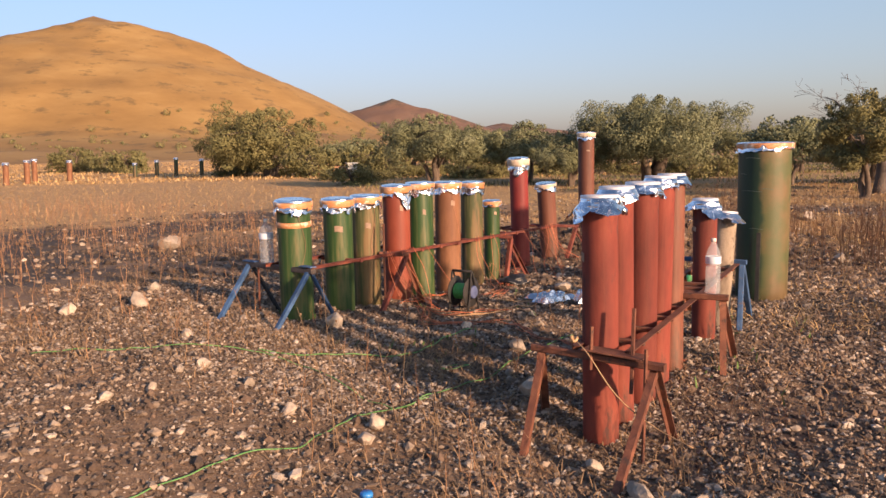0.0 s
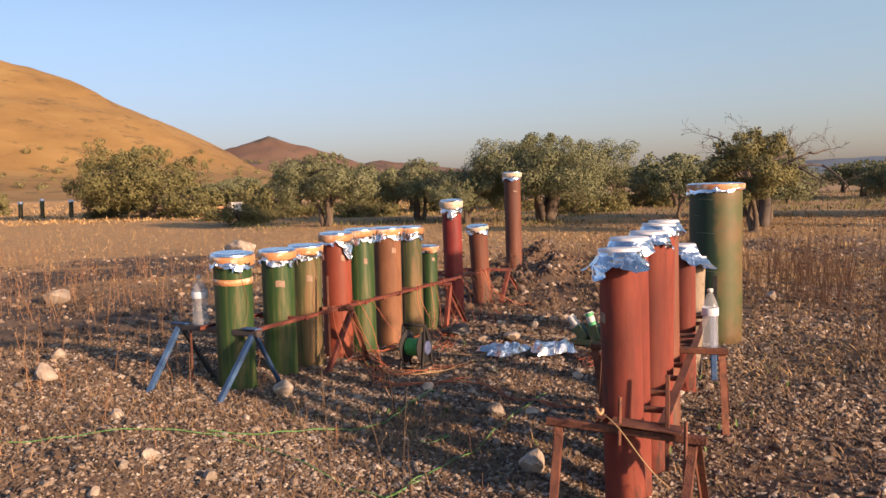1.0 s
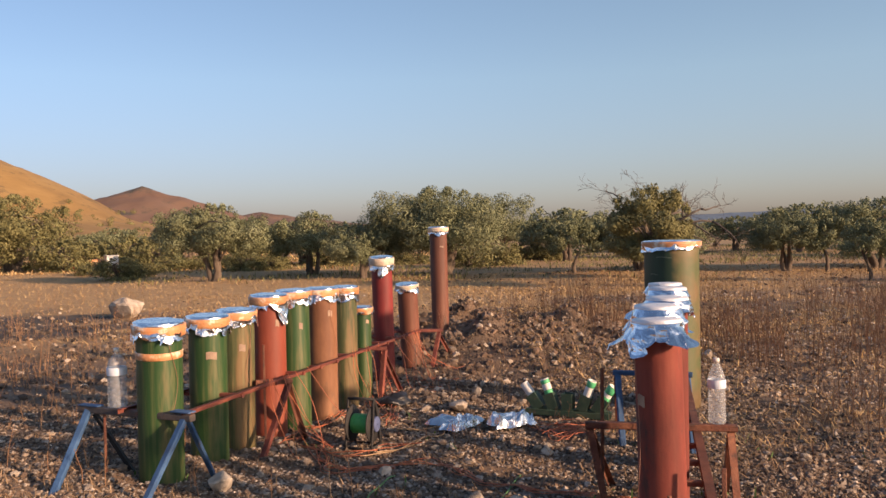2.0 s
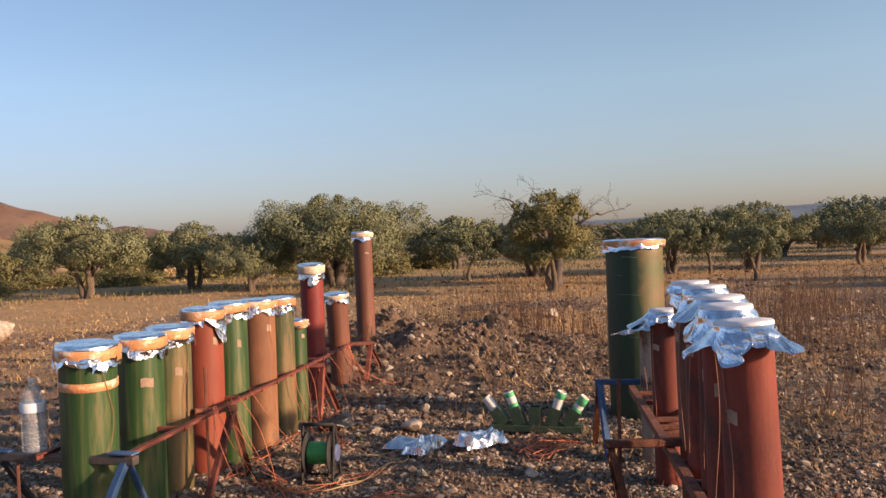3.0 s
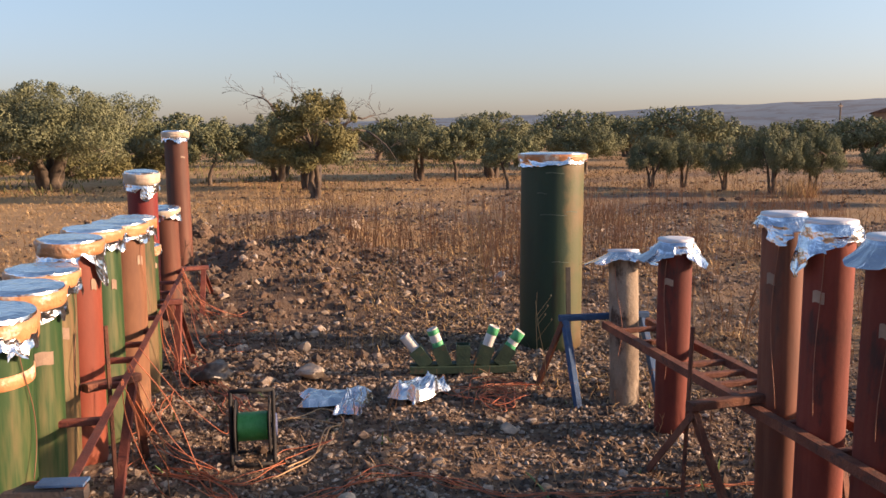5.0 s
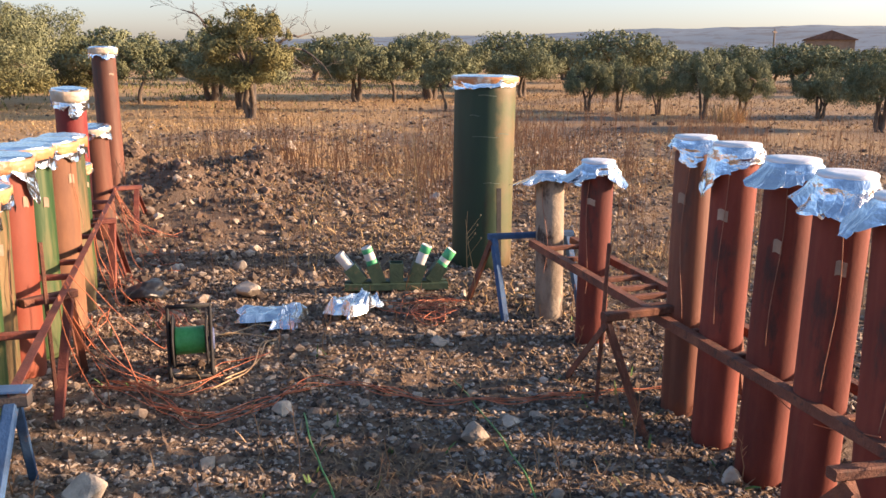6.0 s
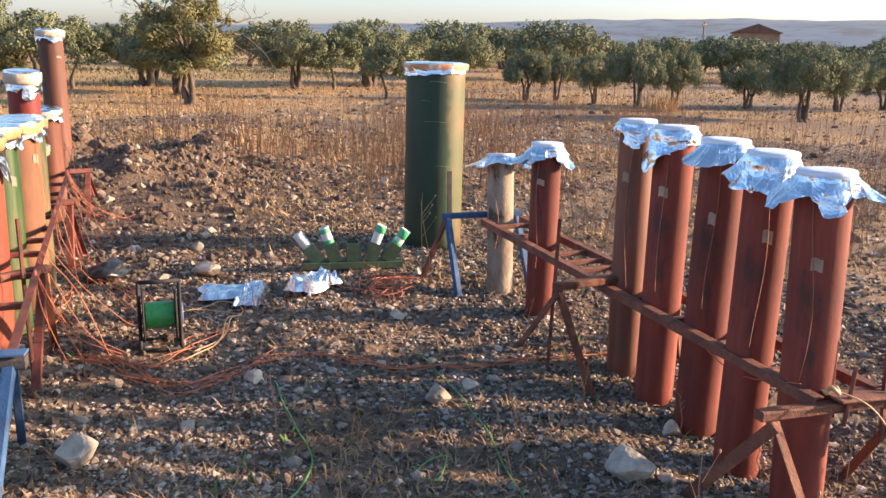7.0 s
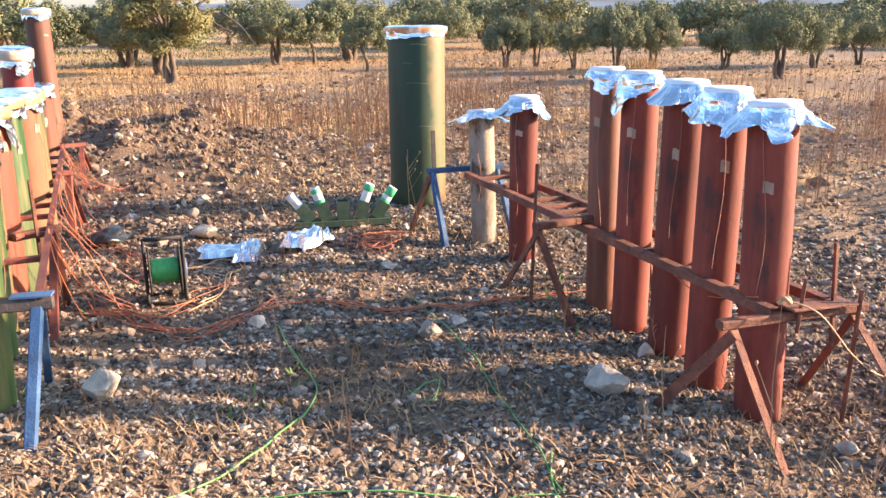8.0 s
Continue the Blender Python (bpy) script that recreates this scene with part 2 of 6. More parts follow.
M["sprout"] = material("fresh_weeds", ((0.07, 0.13, 0.03), (0.10, 0.18, 0.04), (0.15, 0.23, 0.06)), 2, 0.7, 0, 0, vary=0.3, island=True)
M["leaf"] = material("olive_leaves", ((0.11, 0.125, 0.06), (0.165, 0.18, 0.09), (0.23, 0.24, 0.135)), 0.9, 0.85, 0, 0, vary=0.25, island=True)
M["scrub"] = material("scrub_leaves", ((0.11, 0.108, 0.04), (0.16, 0.152, 0.058), (0.22, 0.2, 0.082)), 0.9, 0.9, 0, 0, vary=0.2, island=True)
M["bark"] = material("olive_bark", ((0.07, 0.052, 0.04), (0.12, 0.092, 0.068), (0.19, 0.15, 0.112)), 6, 0.95, 0, 1.0, 25, (1, 1, 0.3))
M["dead"] = material("bare_dead_wood", ((0.06, 0.05, 0.043), (0.10, 0.082, 0.07), (0.15, 0.125, 0.105)), 6, 0.95, 0, 0.5, 25, (1, 1, 0.3))
M["hill"] = material("dry_grass_hill", ((0.215, 0.125, 0.04), (0.285, 0.172, 0.056), (0.35, 0.225, 0.08)), 0.035, 0.95, 0, 1.0, 0.35, (1, 1, 3), spots=((0.16, 0.105, 0.042), 0.1, 0.4))
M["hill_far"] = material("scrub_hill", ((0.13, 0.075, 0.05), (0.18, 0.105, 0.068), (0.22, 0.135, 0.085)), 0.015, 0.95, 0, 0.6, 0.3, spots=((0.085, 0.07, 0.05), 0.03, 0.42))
# the blue of distance haze is painted into the ridge's base colour
M["ridge"] = material("haze_blue_ridge", ((0.10, 0.145, 0.195), (0.122, 0.17, 0.22), (0.15, 0.198, 0.25)), 0.006, 0.95, 0, 0.5, 0.1, spots=((0.09, 0.105, 0.13), 0.02, 0.45))
M["wall"] = material("ochre_plaster", ((0.2, 0.14, 0.1), (0.26, 0.19, 0.13), (0.32, 0.24, 0.17)), 1, 0.9, 0, 0.2, 20)
M["rooftile"] = material("clay_roof", ((0.10, 0.06, 0.045), (0.14, 0.085, 0.062), (0.18, 0.11, 0.08)), 2, 0.9, 0, 0.4, 10)
M["wood"] = material("grey_wood_pole", ((0.12, 0.09, 0.07), (0.17, 0.13, 0.1), (0.23, 0.18, 0.14)), 4, 0.9, 0, 0.3, 20)
M["blue_plastic"] = material("blue_plastic", ((0.02, 0.16, 0.5), (0.03, 0.22, 0.62), (0.05, 0.28, 0.7)), 10, 0.35, 0, 0.2, 40)


def clear_plastic():
    """Thin ribbed bottle wall: mostly see-through, with a cloudy sheen."""
    m = bpy.data.materials.new("clear_plastic")
    m.use_nodes = True
    n, l = m.node_tree.nodes, m.node_tree.links
    b = n["Principled BSDF"]
    b.inputs["Base Color"].default_value = (0.82, 0.86, 0.9, 1)
    b.inputs["Roughness"].default_value = 0.12
    thin = n.new("ShaderNodeBsdfTransparent")
    thin.inputs["Color"].default_value = (0.93, 0.95, 0.96, 1)
    mx = n.new("ShaderNodeMixShader")
    mx.inputs["Fac"].default_value = 0.22
    l.new(thin.outputs["BSDF"], mx.inputs[1])
    l.new(b.outputs["BSDF"], mx.inputs[2])
    l.new(mx.outputs["Shader"], n["Material Output"].inputs["Surface"])
    return m


M["plastic"] = clear_plastic()


def stone_mix():
    """Field stones of many tints, from brown crumbs to pale limestone."""
    m = material("field_gravel", ((0.3, 0.3, 0.3), (0.5, 0.5, 0.5), (0.7, 0.7, 0.7)), 25, 0.95, 0, 0.5, 90)
    n, l = m.node_tree.nodes, m.node_tree.links
    tint = n.new("ShaderNodeValToRGB")
    stops = ((0.0, (0.10, 0.074, 0.055)), (0.3, (0.17, 0.125, 0.09)), (0.6, (0.26, 0.2, 0.147)), (0.86, (0.36, 0.29, 0.218)), (1.0, (0.52, 0.44, 0.355)))
    tint.color_ramp.elements[0].color, tint.color_ramp.elements[1].color = (*stops[0][1], 1), (*stops[-1][1], 1)
    for p, c in stops[1:-1]:
        tint.color_ramp.elements.new(p).color = (*c, 1)
    l.new(n.new("ShaderNodeNewGeometry").outputs["Random Per Island"], tint.inputs["Fac"])
    b = n["Principled BSDF"]
    grain = b.inputs["Base Color"].links[0].from_socket
    mx = n.new("ShaderNodeMixRGB")
    mx.blend_type = "OVERLAY"
    mx.inputs["Fac"].default_value = 0.7
    l.new(tint.outputs["Color"], mx.inputs["Color1"])
    l.new(grain, mx.inputs["Color2"])
    l.new(mx.outputs["Color"], b.inputs["Base Color"])
    return m


M["gravel"] = stone_mix()
M["chips"] = material("pale_stone_chips", ((0.2, 0.168, 0.137), (0.29, 0.244, 0.2), (0.38, 0.325, 0.27)), 9, 0.95, 0, 0.4, 90, vary=0.4, island=True)
M["burnt_clod"] = material("burnt_soil_clods", ((0.05, 0.037, 0.029), (0.082, 0.061, 0.047), (0.12, 0.09, 0.069)), 3, 0.97, 0, 0.5, 60, vary=0.4, island=True)


def ground_material():
    m = bpy.data.materials.new("stony_soil")
    m.use_nodes = True
    n, l = m.node_tree.nodes, m.node_tree.links
    b = n["Principled BSDF"]
    b.inputs["Roughness"].default_value = 0.97
    co = n.new("ShaderNodeTexCoord").outputs["Object"]

    def noisy(scale, lo, hi, c0, c1, detail=8):
        t = n.new("ShaderNodeTexNoise")
        t.inputs["Scale"].default_value, t.inputs["Detail"].default_value, t.inputs["Roughness"].default_value = scale, detail, 0.65
        l.new(co, t.inputs["Vector"])
        r = n.new("ShaderNodeValToRGB")
        r.color_ramp.elements[0].position, r.color_ramp.elements[1].position = lo, hi
        r.color_ramp.elements[0].color, r.color_ramp.elements[1].color = (*c0, 1), (*c1, 1)
        l.new(t.outputs["Fac"], r.inputs["Fac"])
        return r.outputs["Color"], t.outputs["Fac"]

    def mixed(fac, a, c):
        x = n.new("ShaderNodeMixRGB")
        l.new(fac, x.inputs["Fac"])
        l.new(a, x.inputs["Color1"])
        l.new(c, x.inputs["Color2"])
        return x.outputs["Color"]

    soil, h1 = noisy(7, 0.32, 0.68, (0.115, 0.074, 0.047), (0.25, 0.166, 0.104))
    litter, h2 = noisy(38, 0.52, 0.66, (0, 0, 0), (1, 1, 1))
    chaff, _ = noisy(90, 0.35, 0.65, (0.17, 0.12, 0.08), (0.42, 0.32, 0.22))
    soil = mixed(litter, soil, chaff)
    tan, _ = noisy(22, 0.3, 0.7, (0.15, 0.092, 0.054), (0.29, 0.19, 0.115))
    broad, _ = noisy(0.45, 0.46, 0.62, (0, 0, 0), (1, 1, 1))
    soil = mixed(broad, soil, tan)
    dark, _ = noisy(14, 0.3, 0.7, (0.03, 0.025, 0.022), (0.08, 0.064, 0.054))
    straw, _ = noisy(3, 0.3, 0.7, (0.32, 0.195, 0.08), (0.5, 0.32, 0.145))
    burnt = n.new("ShaderNodeAttribute")
    burnt.attribute_name = "burnt"
    dry = n.new("ShaderNodeAttribute")
    dry.attribute_name = "dry_grass"
    l.new(mixed(dry.outputs["Fac"], mixed(burnt.outputs["Fac"], soil, dark), straw), b.inputs["Base Color"])
    bp = n.new("ShaderNodeBump")
    bp.inputs["Strength"].default_value, bp.inputs["Distance"].default_value = 1.0, 0.02
    l.new(h2, bp.inputs["Height"])
    l.new(bp.outputs["Normal"], b.inputs["Normal"])
    return m


M["ground"] = ground_material()


# ---- mesh helpers ----
def lattice(ix, iy, seed):
    v = np.sin(ix * 127.1 + iy * 311.7 + seed * 74.7) * 43758.5453
    return v - np.floor(v)


def vnoise(x, y, seed=0):
    x, y = np.asarray(x, float), np.asarray(y, float)
    ix, iy = np.floor(x), np.floor(y)
    fx, fy = x - ix, y - iy
    fx, fy = fx * fx * (3 - 2 * fx), fy * fy * (3 - 2 * fy)
    a, b, c, d = lattice(ix, iy, seed), lattice(ix + 1, iy, seed), lattice(ix, iy + 1, seed), lattice(ix + 1, iy + 1, seed)
    return (a * (1 - fx) + b * fx) * (1 - fy) + (c * (1 - fx) + d * fx) * fy - 0.5


def fbm(x, y, scale, octaves=4, seed=0):
    return sum(vnoise(x * scale * 2 ** k, y * scale * 2 ** k, seed + k) * 0.55 ** k for k in range(octaves))


def smooth(t):
    t = np.clip(t, 0, 1)
    return t * t * (3 - 2 * t)


def gh(x, y):
    """Height of the ground."""
    x, y = np.asarray(x, float), np.asarray(y, float)
    h = 0.17 * smooth((-0.2 - x) / 1.5) * smooth((9.4 - y) / 2.5) * smooth((x + 9) / 4)
    h = h - 0.13 * np.exp(-((x - 1.05) / 0.9) ** 2 - ((y - 3.7) / 0.8) ** 2) - 0.03 * np.exp(-((x - 0.9) / 1.2) ** 2 - ((y - 5.2) / 1.2) ** 2)
    h = h + 0.50 * np.exp(-0.5 * (((x - 2.3) / 1.15) ** 2 + ((y - 11.5) / 0.95) ** 2)) * (1 + 0.9 * fbm(x, y, 1.6, 4, 5))
    h = h + 0.22 * np.exp(-0.5 * (((x - 4.6) / 1.2) ** 2 + ((y - 14.6) / 0.8) ** 2)) - 0.16 * np.exp(-0.5 * (((x - 5.3) / 0.9) ** 2 + ((y - 13.2) / 0.4) ** 2))
    near = np.exp(-(np.hypot(x - 1, y - 7) / 14) ** 2)
    return h + near * (0.05 * fbm(x, y, 0.7, 2, 3) + 0.045 * fbm(x, y, 3.2, 2, 9) + 0.012 * fbm(x, y, 8.5, 1, 13)) + 0.10 * (1 - near) * fbm(x, y, 0.12, 3, 2)


def gz(x, y):
    return float(gh(x, y))


def mesh_of(name, verts, faces, mat, smooth_faces=False):
    me = bpy.data.meshes.new(name)
    me.from_pydata(verts, [], faces)
    me.materials.append(mat)
    if smooth_faces:
        me.polygons.foreach_set("use_smooth", [True] * len(me.polygons))
    me.update()
    return me


def quick_mesh(name, verts, faces, mat, smooth_faces=False):
    """Mesh from an (n, 3) array and an (m, k) array of faces."""
    me = bpy.data.meshes.new(name)
    verts, faces = np.ascontiguousarray(verts, np.float32), np.ascontiguousarray(faces, np.int32)
    k = faces.shape[1]
    me.vertices.add(len(verts))
    me.vertices.foreach_set("co", verts.ravel())
    me.loops.add(faces.size)
    me.loops.foreach_set("vertex_index", faces.ravel())
    me.polygons.add(len(faces))
    me.polygons.foreach_set("loop_start", np.arange(0, faces.size, k, dtype=np.int32))
    me.polygons.foreach_set("use_smooth", np.full(len(faces), smooth_faces))
    me.materials.append(mat)
    me.update(calc_edges=True)
    me.validate()
    return me


def part(name, bm, mat, parent, label="", smooth_faces=False):
    me = bpy.data.meshes.new(name)
    for f in bm.faces:
        f.smooth = smooth_faces
    bm.normal_update()
    bm.to_mesh(me)
    bm.free()
    me.materials.append(mat)
    ob = new(name, me)
    ob.parent = parent
    return tagged(ob, label)


def thing(name, m, label, category, group="", kind=""):
    ob = new(name)
    ob.empty_display_size = 0.1
    ob.matrix_world = m
    return tagged(ob, label, category, group, kind)


def bm_bar(p, q, w, h, up=(0, 0, 1), bevel=0.15):
    """A bar of section w x h from p to q with chamfered edges."""
    p, q = Vector(p), Vector(q)
    d = (q - p).normalized()
    side = d.cross(Vector(up))
    side = side.normalized() if side.length > 1e-3 else d.orthogonal().normalized()
    top = side.cross(d)
    c = min(w, h) * bevel
    ring = [(-w / 2 + c, -h / 2), (w / 2 - c, -h / 2), (w / 2, -h / 2 + c), (w / 2, h / 2 - c), (w / 2 - c, h / 2), (-w / 2 + c, h / 2), (-w / 2, h / 2 - c), (-w / 2, -h / 2 + c)]
    bm = bmesh.new()
    a = [bm.verts.new(p + side * u + top * v) for u, v in ring]
    b = [bm.verts.new(q + side * u + top * v) for u, v in ring]
    for i in range(8):
        bm.faces.new((a[i], a[(i + 1) % 8], b[(i + 1) % 8], b[i]))
    bm.faces.new(a[::-1])
    bm.faces.new(b)
    return bm


def bm_angle(p, q, w, up=(0, 0, 1), t=0.005):
    """An angle-iron bar from p to q: two flanges at right angles."""
    p, q = Vector(p), Vector(q)
    d = (q - p).normalized()
    side = d.cross(Vector(up))
    side = side.normalized() if side.length > 1e-3 else d.orthogonal().normalized()
    top = side.cross(d)
    ring = [(0, 0), (w, 0), (w, -t), (t, -t), (t, -w), (0, -w)]
    bm = bmesh.new()
    a = [bm.verts.new(p + side * (u - w / 2) + top * v) for u, v in ring]
    b = [bm.verts.new(q + side * (u - w / 2) + top * v) for u, v in ring]
    for i in range(6):
        bm.faces.new((a[i], a[(i + 1) % 6], b[(i + 1) % 6], b[i]))
    bm.faces.new(a[::-1])
    bm.faces.new(b)
    bmesh.ops.recalc_face_normals(bm, faces=bm.faces)
    return bm


def tube_data(points, radii, sides=5):
    pts = [Vector(p) for p in points]
    verts, faces, prev = [], [], None
    for i, p in enumerate(pts):
        d = (pts[min(i + 1, len(pts) - 1)] - pts[max(i - 1, 0)]).normalized()
        u = d.orthogonal().normalized() if prev is None else (prev - d * prev.dot(d)).normalized()
        prev = u
        v = d.cross(u)
        r = radii[i] if hasattr(radii, "__len__") else radii
        verts += [p + (u * math.cos(k * math.tau / sides) + v * math.sin(k * math.tau / sides)) * r for k in range(sides)]
    for i in range(len(pts) - 1):
        for k in range(sides):
            a, b = i * sides + k, i * sides + (k + 1) % sides
            faces.append((a, b, b + sides, a + sides))
    return verts, faces


def bm_tubes(runs, sides=6, caps=True):
    """Several tapered tubes, each (points, radii), in one bmesh."""
    bm = bmesh.new()
    for points, radii in runs:
        verts, faces = tube_data(points, radii, sides)
        vs = [bm.verts.new(v) for v in verts]
        for f in faces:
            bm.faces.new([vs[i] for i in f])
        if caps:
            bm.faces.new(vs[:sides][::-1])
            bm.faces.new(vs[-sides:])
    return bm


def bm_lathe(profile, n=32, closed=False):
    """Turn (r, z) pairs round the z axis."""
    bm = bmesh.new()
    rings = [[bm.verts.new((r * math.cos(k * math.tau / n), r * math.sin(k * math.tau / n), z)) for k in range(n)] for r, z in profile]
    for a, b in zip(rings, rings[1:]):
        for k in range(n):
            bm.faces.new((a[k], a[(k + 1) % n], b[(k + 1) % n], b[k]))
    if closed:
        bm.faces.new(rings[0][::-1])
        bm.faces.new(rings[-1])
    return bm


def bm_box(cx, cy, cz, sx, sy, sz, bevel=0.0):
    bm = bmesh.new()
    bmesh.ops.create_cube(bm, size=1, matrix=Matrix.LocRotScale((cx, cy, cz), None, (sx, sy, sz)))
    if bevel:
        bmesh.ops.bevel(bm, geom=bm.edges[:], offset=bevel, segments=2, affect="EDGES")
    return bm


def spline(points, steps=8):
    """A smooth run through the points."""
    p = [Vector(v) for v in points]
    p = [p[0] * 2 - p[1]] + p + [p[-1] * 2 - p[-2]]
    out = []
    for i in range(1, len(p) - 2):
        for k in range(steps):
            t = k / steps
            out.append(0.5 * ((2 * p[i]) + (p[i + 1] - p[i - 1]) * t + (2 * p[i - 1] - 5 * p[i] + 4 * p[i + 1] - p[i + 2]) * t * t + (3 * p[i] - p[i - 1] - 3 * p[i + 1] + p[i + 2]) * t ** 3))
    return out + [p[-2]]


# ---- ground sheet ----
def axis(lo, hi, step, far):
    mid = np.arange(lo, hi + step, step)
    grow, v, s = [], 0.0, step
    while v < far:
        s *= 1.16
        v += s
        grow.append(v)
    grow = np.array(grow)
    return np.concatenate([(lo - grow)[::-1], mid, mid[-1] + grow])


def dry_cover(x, y):
    edge = np.minimum(17.0 + 1.9 * (x + 8), 19.5 + 0.15 * np.abs(x))
    w = fbm(x, y, 0.5, 3, 21)
    left = smooth((y - edge + 2.5 * fbm(x, y, 0.35, 3, 33)) / 1.2) * np.where(x < 3, 0.95, 0.85)
    patch = 0.85 * smooth((w - 0.02) / 0.3) * smooth((y - 11) / 5)
    right = 0.62 * smooth((x - 3.2) / 2) * smooth((w + 0.15) / 0.4)
    track = 0.8 * smooth((y - 13.5) / 2.5) * smooth((24 - y) / 3) * smooth((x + 3) / 3) * smooth((w + 0.28) / 0.3)
    return np.clip(np.maximum(np.maximum(np.maximum(left, patch), right), track), 0, 1)


def burnt_cover(x, y):
    w = fbm(x, y, 0.9, 3, 41)
    a = 0.28 * np.exp(-((x - 0.2) / 1.7) ** 2 - ((y - 5.2) / 1.5) ** 2) + 0.6 * np.exp(-((x - 2.2) / 1.3) ** 2 - ((y - 10.4) / 1.4) ** 2)
    b = 1.7 * smooth((-2.0 - x) / 2.5) * smooth((y - 6.5) / 3) * smooth((26 - y) / 4)
    return np.clip((a + b) * (0.75 + 1.2 * w), 0, 1)


def build_ground():
    xs, ys = axis(-5.5, 8.5, 0.055, 2600), axis(-1.5, 15.5, 0.055, 2600)
    gx, gy = np.meshgrid(xs, ys)
    fx, fy = gx.ravel(), gy.ravel()
    co = np.column_stack([fx, fy, gh(fx, fy)])
    nx, ny = len(xs), len(ys)
    idx = np.arange(nx * ny).reshape(ny, nx)
    faces = np.column_stack([idx[:-1, :-1].ravel(), idx[:-1, 1:].ravel(), idx[1:, 1:].ravel(), idx[1:, :-1].ravel()])
    me = quick_mesh("ground", co, faces, M["ground"], True)
    for key, values in (("dry_grass", dry_cover(fx, fy)), ("burnt", burnt_cover(fx, fy))):
        att = me.attributes.new(key, "FLOAT", "POINT")
        att.data.foreach_set("value", values.astype(np.float32))
    return tagged(new("ground", me), "stony brown field soil with dry straw", "ground", kind="structure")


ground = build_ground()


# ---- hills and far ridge ----
def build_hill(name, label, az, dist, height, k1, k2, reach, mat, seed):
    cx, cy = 0.6 + dist * math.sin(radians(az)), dist * math.cos(radians(az))
    rings, seg = 60, 120
    r = np.linspace(0, reach, rings)[:, None] * np.ones((1, seg))
    a = np.linspace(0, math.tau, seg, endpoint=False)[None, :] * np.ones((rings, 1))
    x, y = cx + r * np.cos(a), cy + r * np.sin(a)
    f = 1 - k1 * r - k2 * r * r
    f = np.where(f > 0.16, f, 0.16 * np.exp(np.minimum(f - 0.16, 0) * 2.2)) - 0.02
    h = height * f * (1 + 0.10 * fbm(x, y, 0.02, 4, seed) * smooth(r / 30)) + 2.0 * fbm(x, y, 0.06, 3, seed + 4)
    h = h * (1 - smooth((r - reach * 0.8) / (reach * 0.2))) - 2.5 * smooth((r - reach * 0.9) / (reach * 0.1))
    co = np.column_stack([x.ravel(), y.ravel(), h.ravel()])
    idx = np.arange(rings * seg).reshape(rings, seg)
    nxt = np.roll(idx, -1, axis=1)
    faces = np.column_stack([idx[:-1].ravel(), nxt[:-1].ravel(), nxt[1:].ravel(), idx[1:].ravel()])
    return tagged(new(name, quick_mesh(name, co, faces[:, ::-1], mat, True)), label, "hill", kind="structure"), (cx, cy)


golden_hill, _ = build_hill("hill", "rounded hill of golden dry grass", -27.8, 400, 63, 0.0045, 0.000018, 330, M["hill"], 3)
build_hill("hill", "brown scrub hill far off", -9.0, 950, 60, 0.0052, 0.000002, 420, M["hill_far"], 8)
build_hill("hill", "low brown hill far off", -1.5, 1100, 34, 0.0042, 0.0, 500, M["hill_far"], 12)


def build_ridge():
    az = np.linspace(radians(8), radians(150), 260)
    crest = np.interp(np.degrees(az), [8, 22, 32, 40, 50, 60, 70, 80, 100, 150], [0.1, 0.6, 1.0, 1.2, 1.5, 1.95, 2.15, 2.25, 2.4, 2.2])
    rows = []
    for d, k in ((900, -0.3), (1100, 0.18), (1300, 0.62), (1500, 0.93), (1600, 1.0), (1750, 0.85), (2000, -0.2)):
        x, y = d * np.sin(az), d * np.cos(az)
        z = 1600 * np.tan(np.radians(crest)) * k + 9 * fbm(x, y, 0.006, 5, 6) * max(k, 0)
        rows.append(np.column_stack([x, y, z]))
    n = len(az)
    co = np.concatenate(rows)
    idx = np.arange(len(co)).reshape(len(rows), n)
    faces = np.column_stack([idx[:-1, :-1].ravel(), idx[1:, :-1].ravel(), idx[1:, 1:].ravel(), idx[:-1, 1:].ravel()])
    return tagged(new("ridge", quick_mesh("ridge", co, faces, M["ridge"], True)), "long wooded ridge on the horizon, tinted blue as by haze", "hill", kind="structure")


build_ridge()


# ---- mortar tubes ----
def crumple(p, seed):
    """Sharp-edged crumpling of thin foil, about 0 to 1."""
    q = Vector(p) + Vector((seed * 1.3, seed * 0.7, seed * 2.1))
    return 0.78 * noise.voronoi(q * 13)[0][0] + 0.22 * noise.voronoi(q * 30)[0][0]


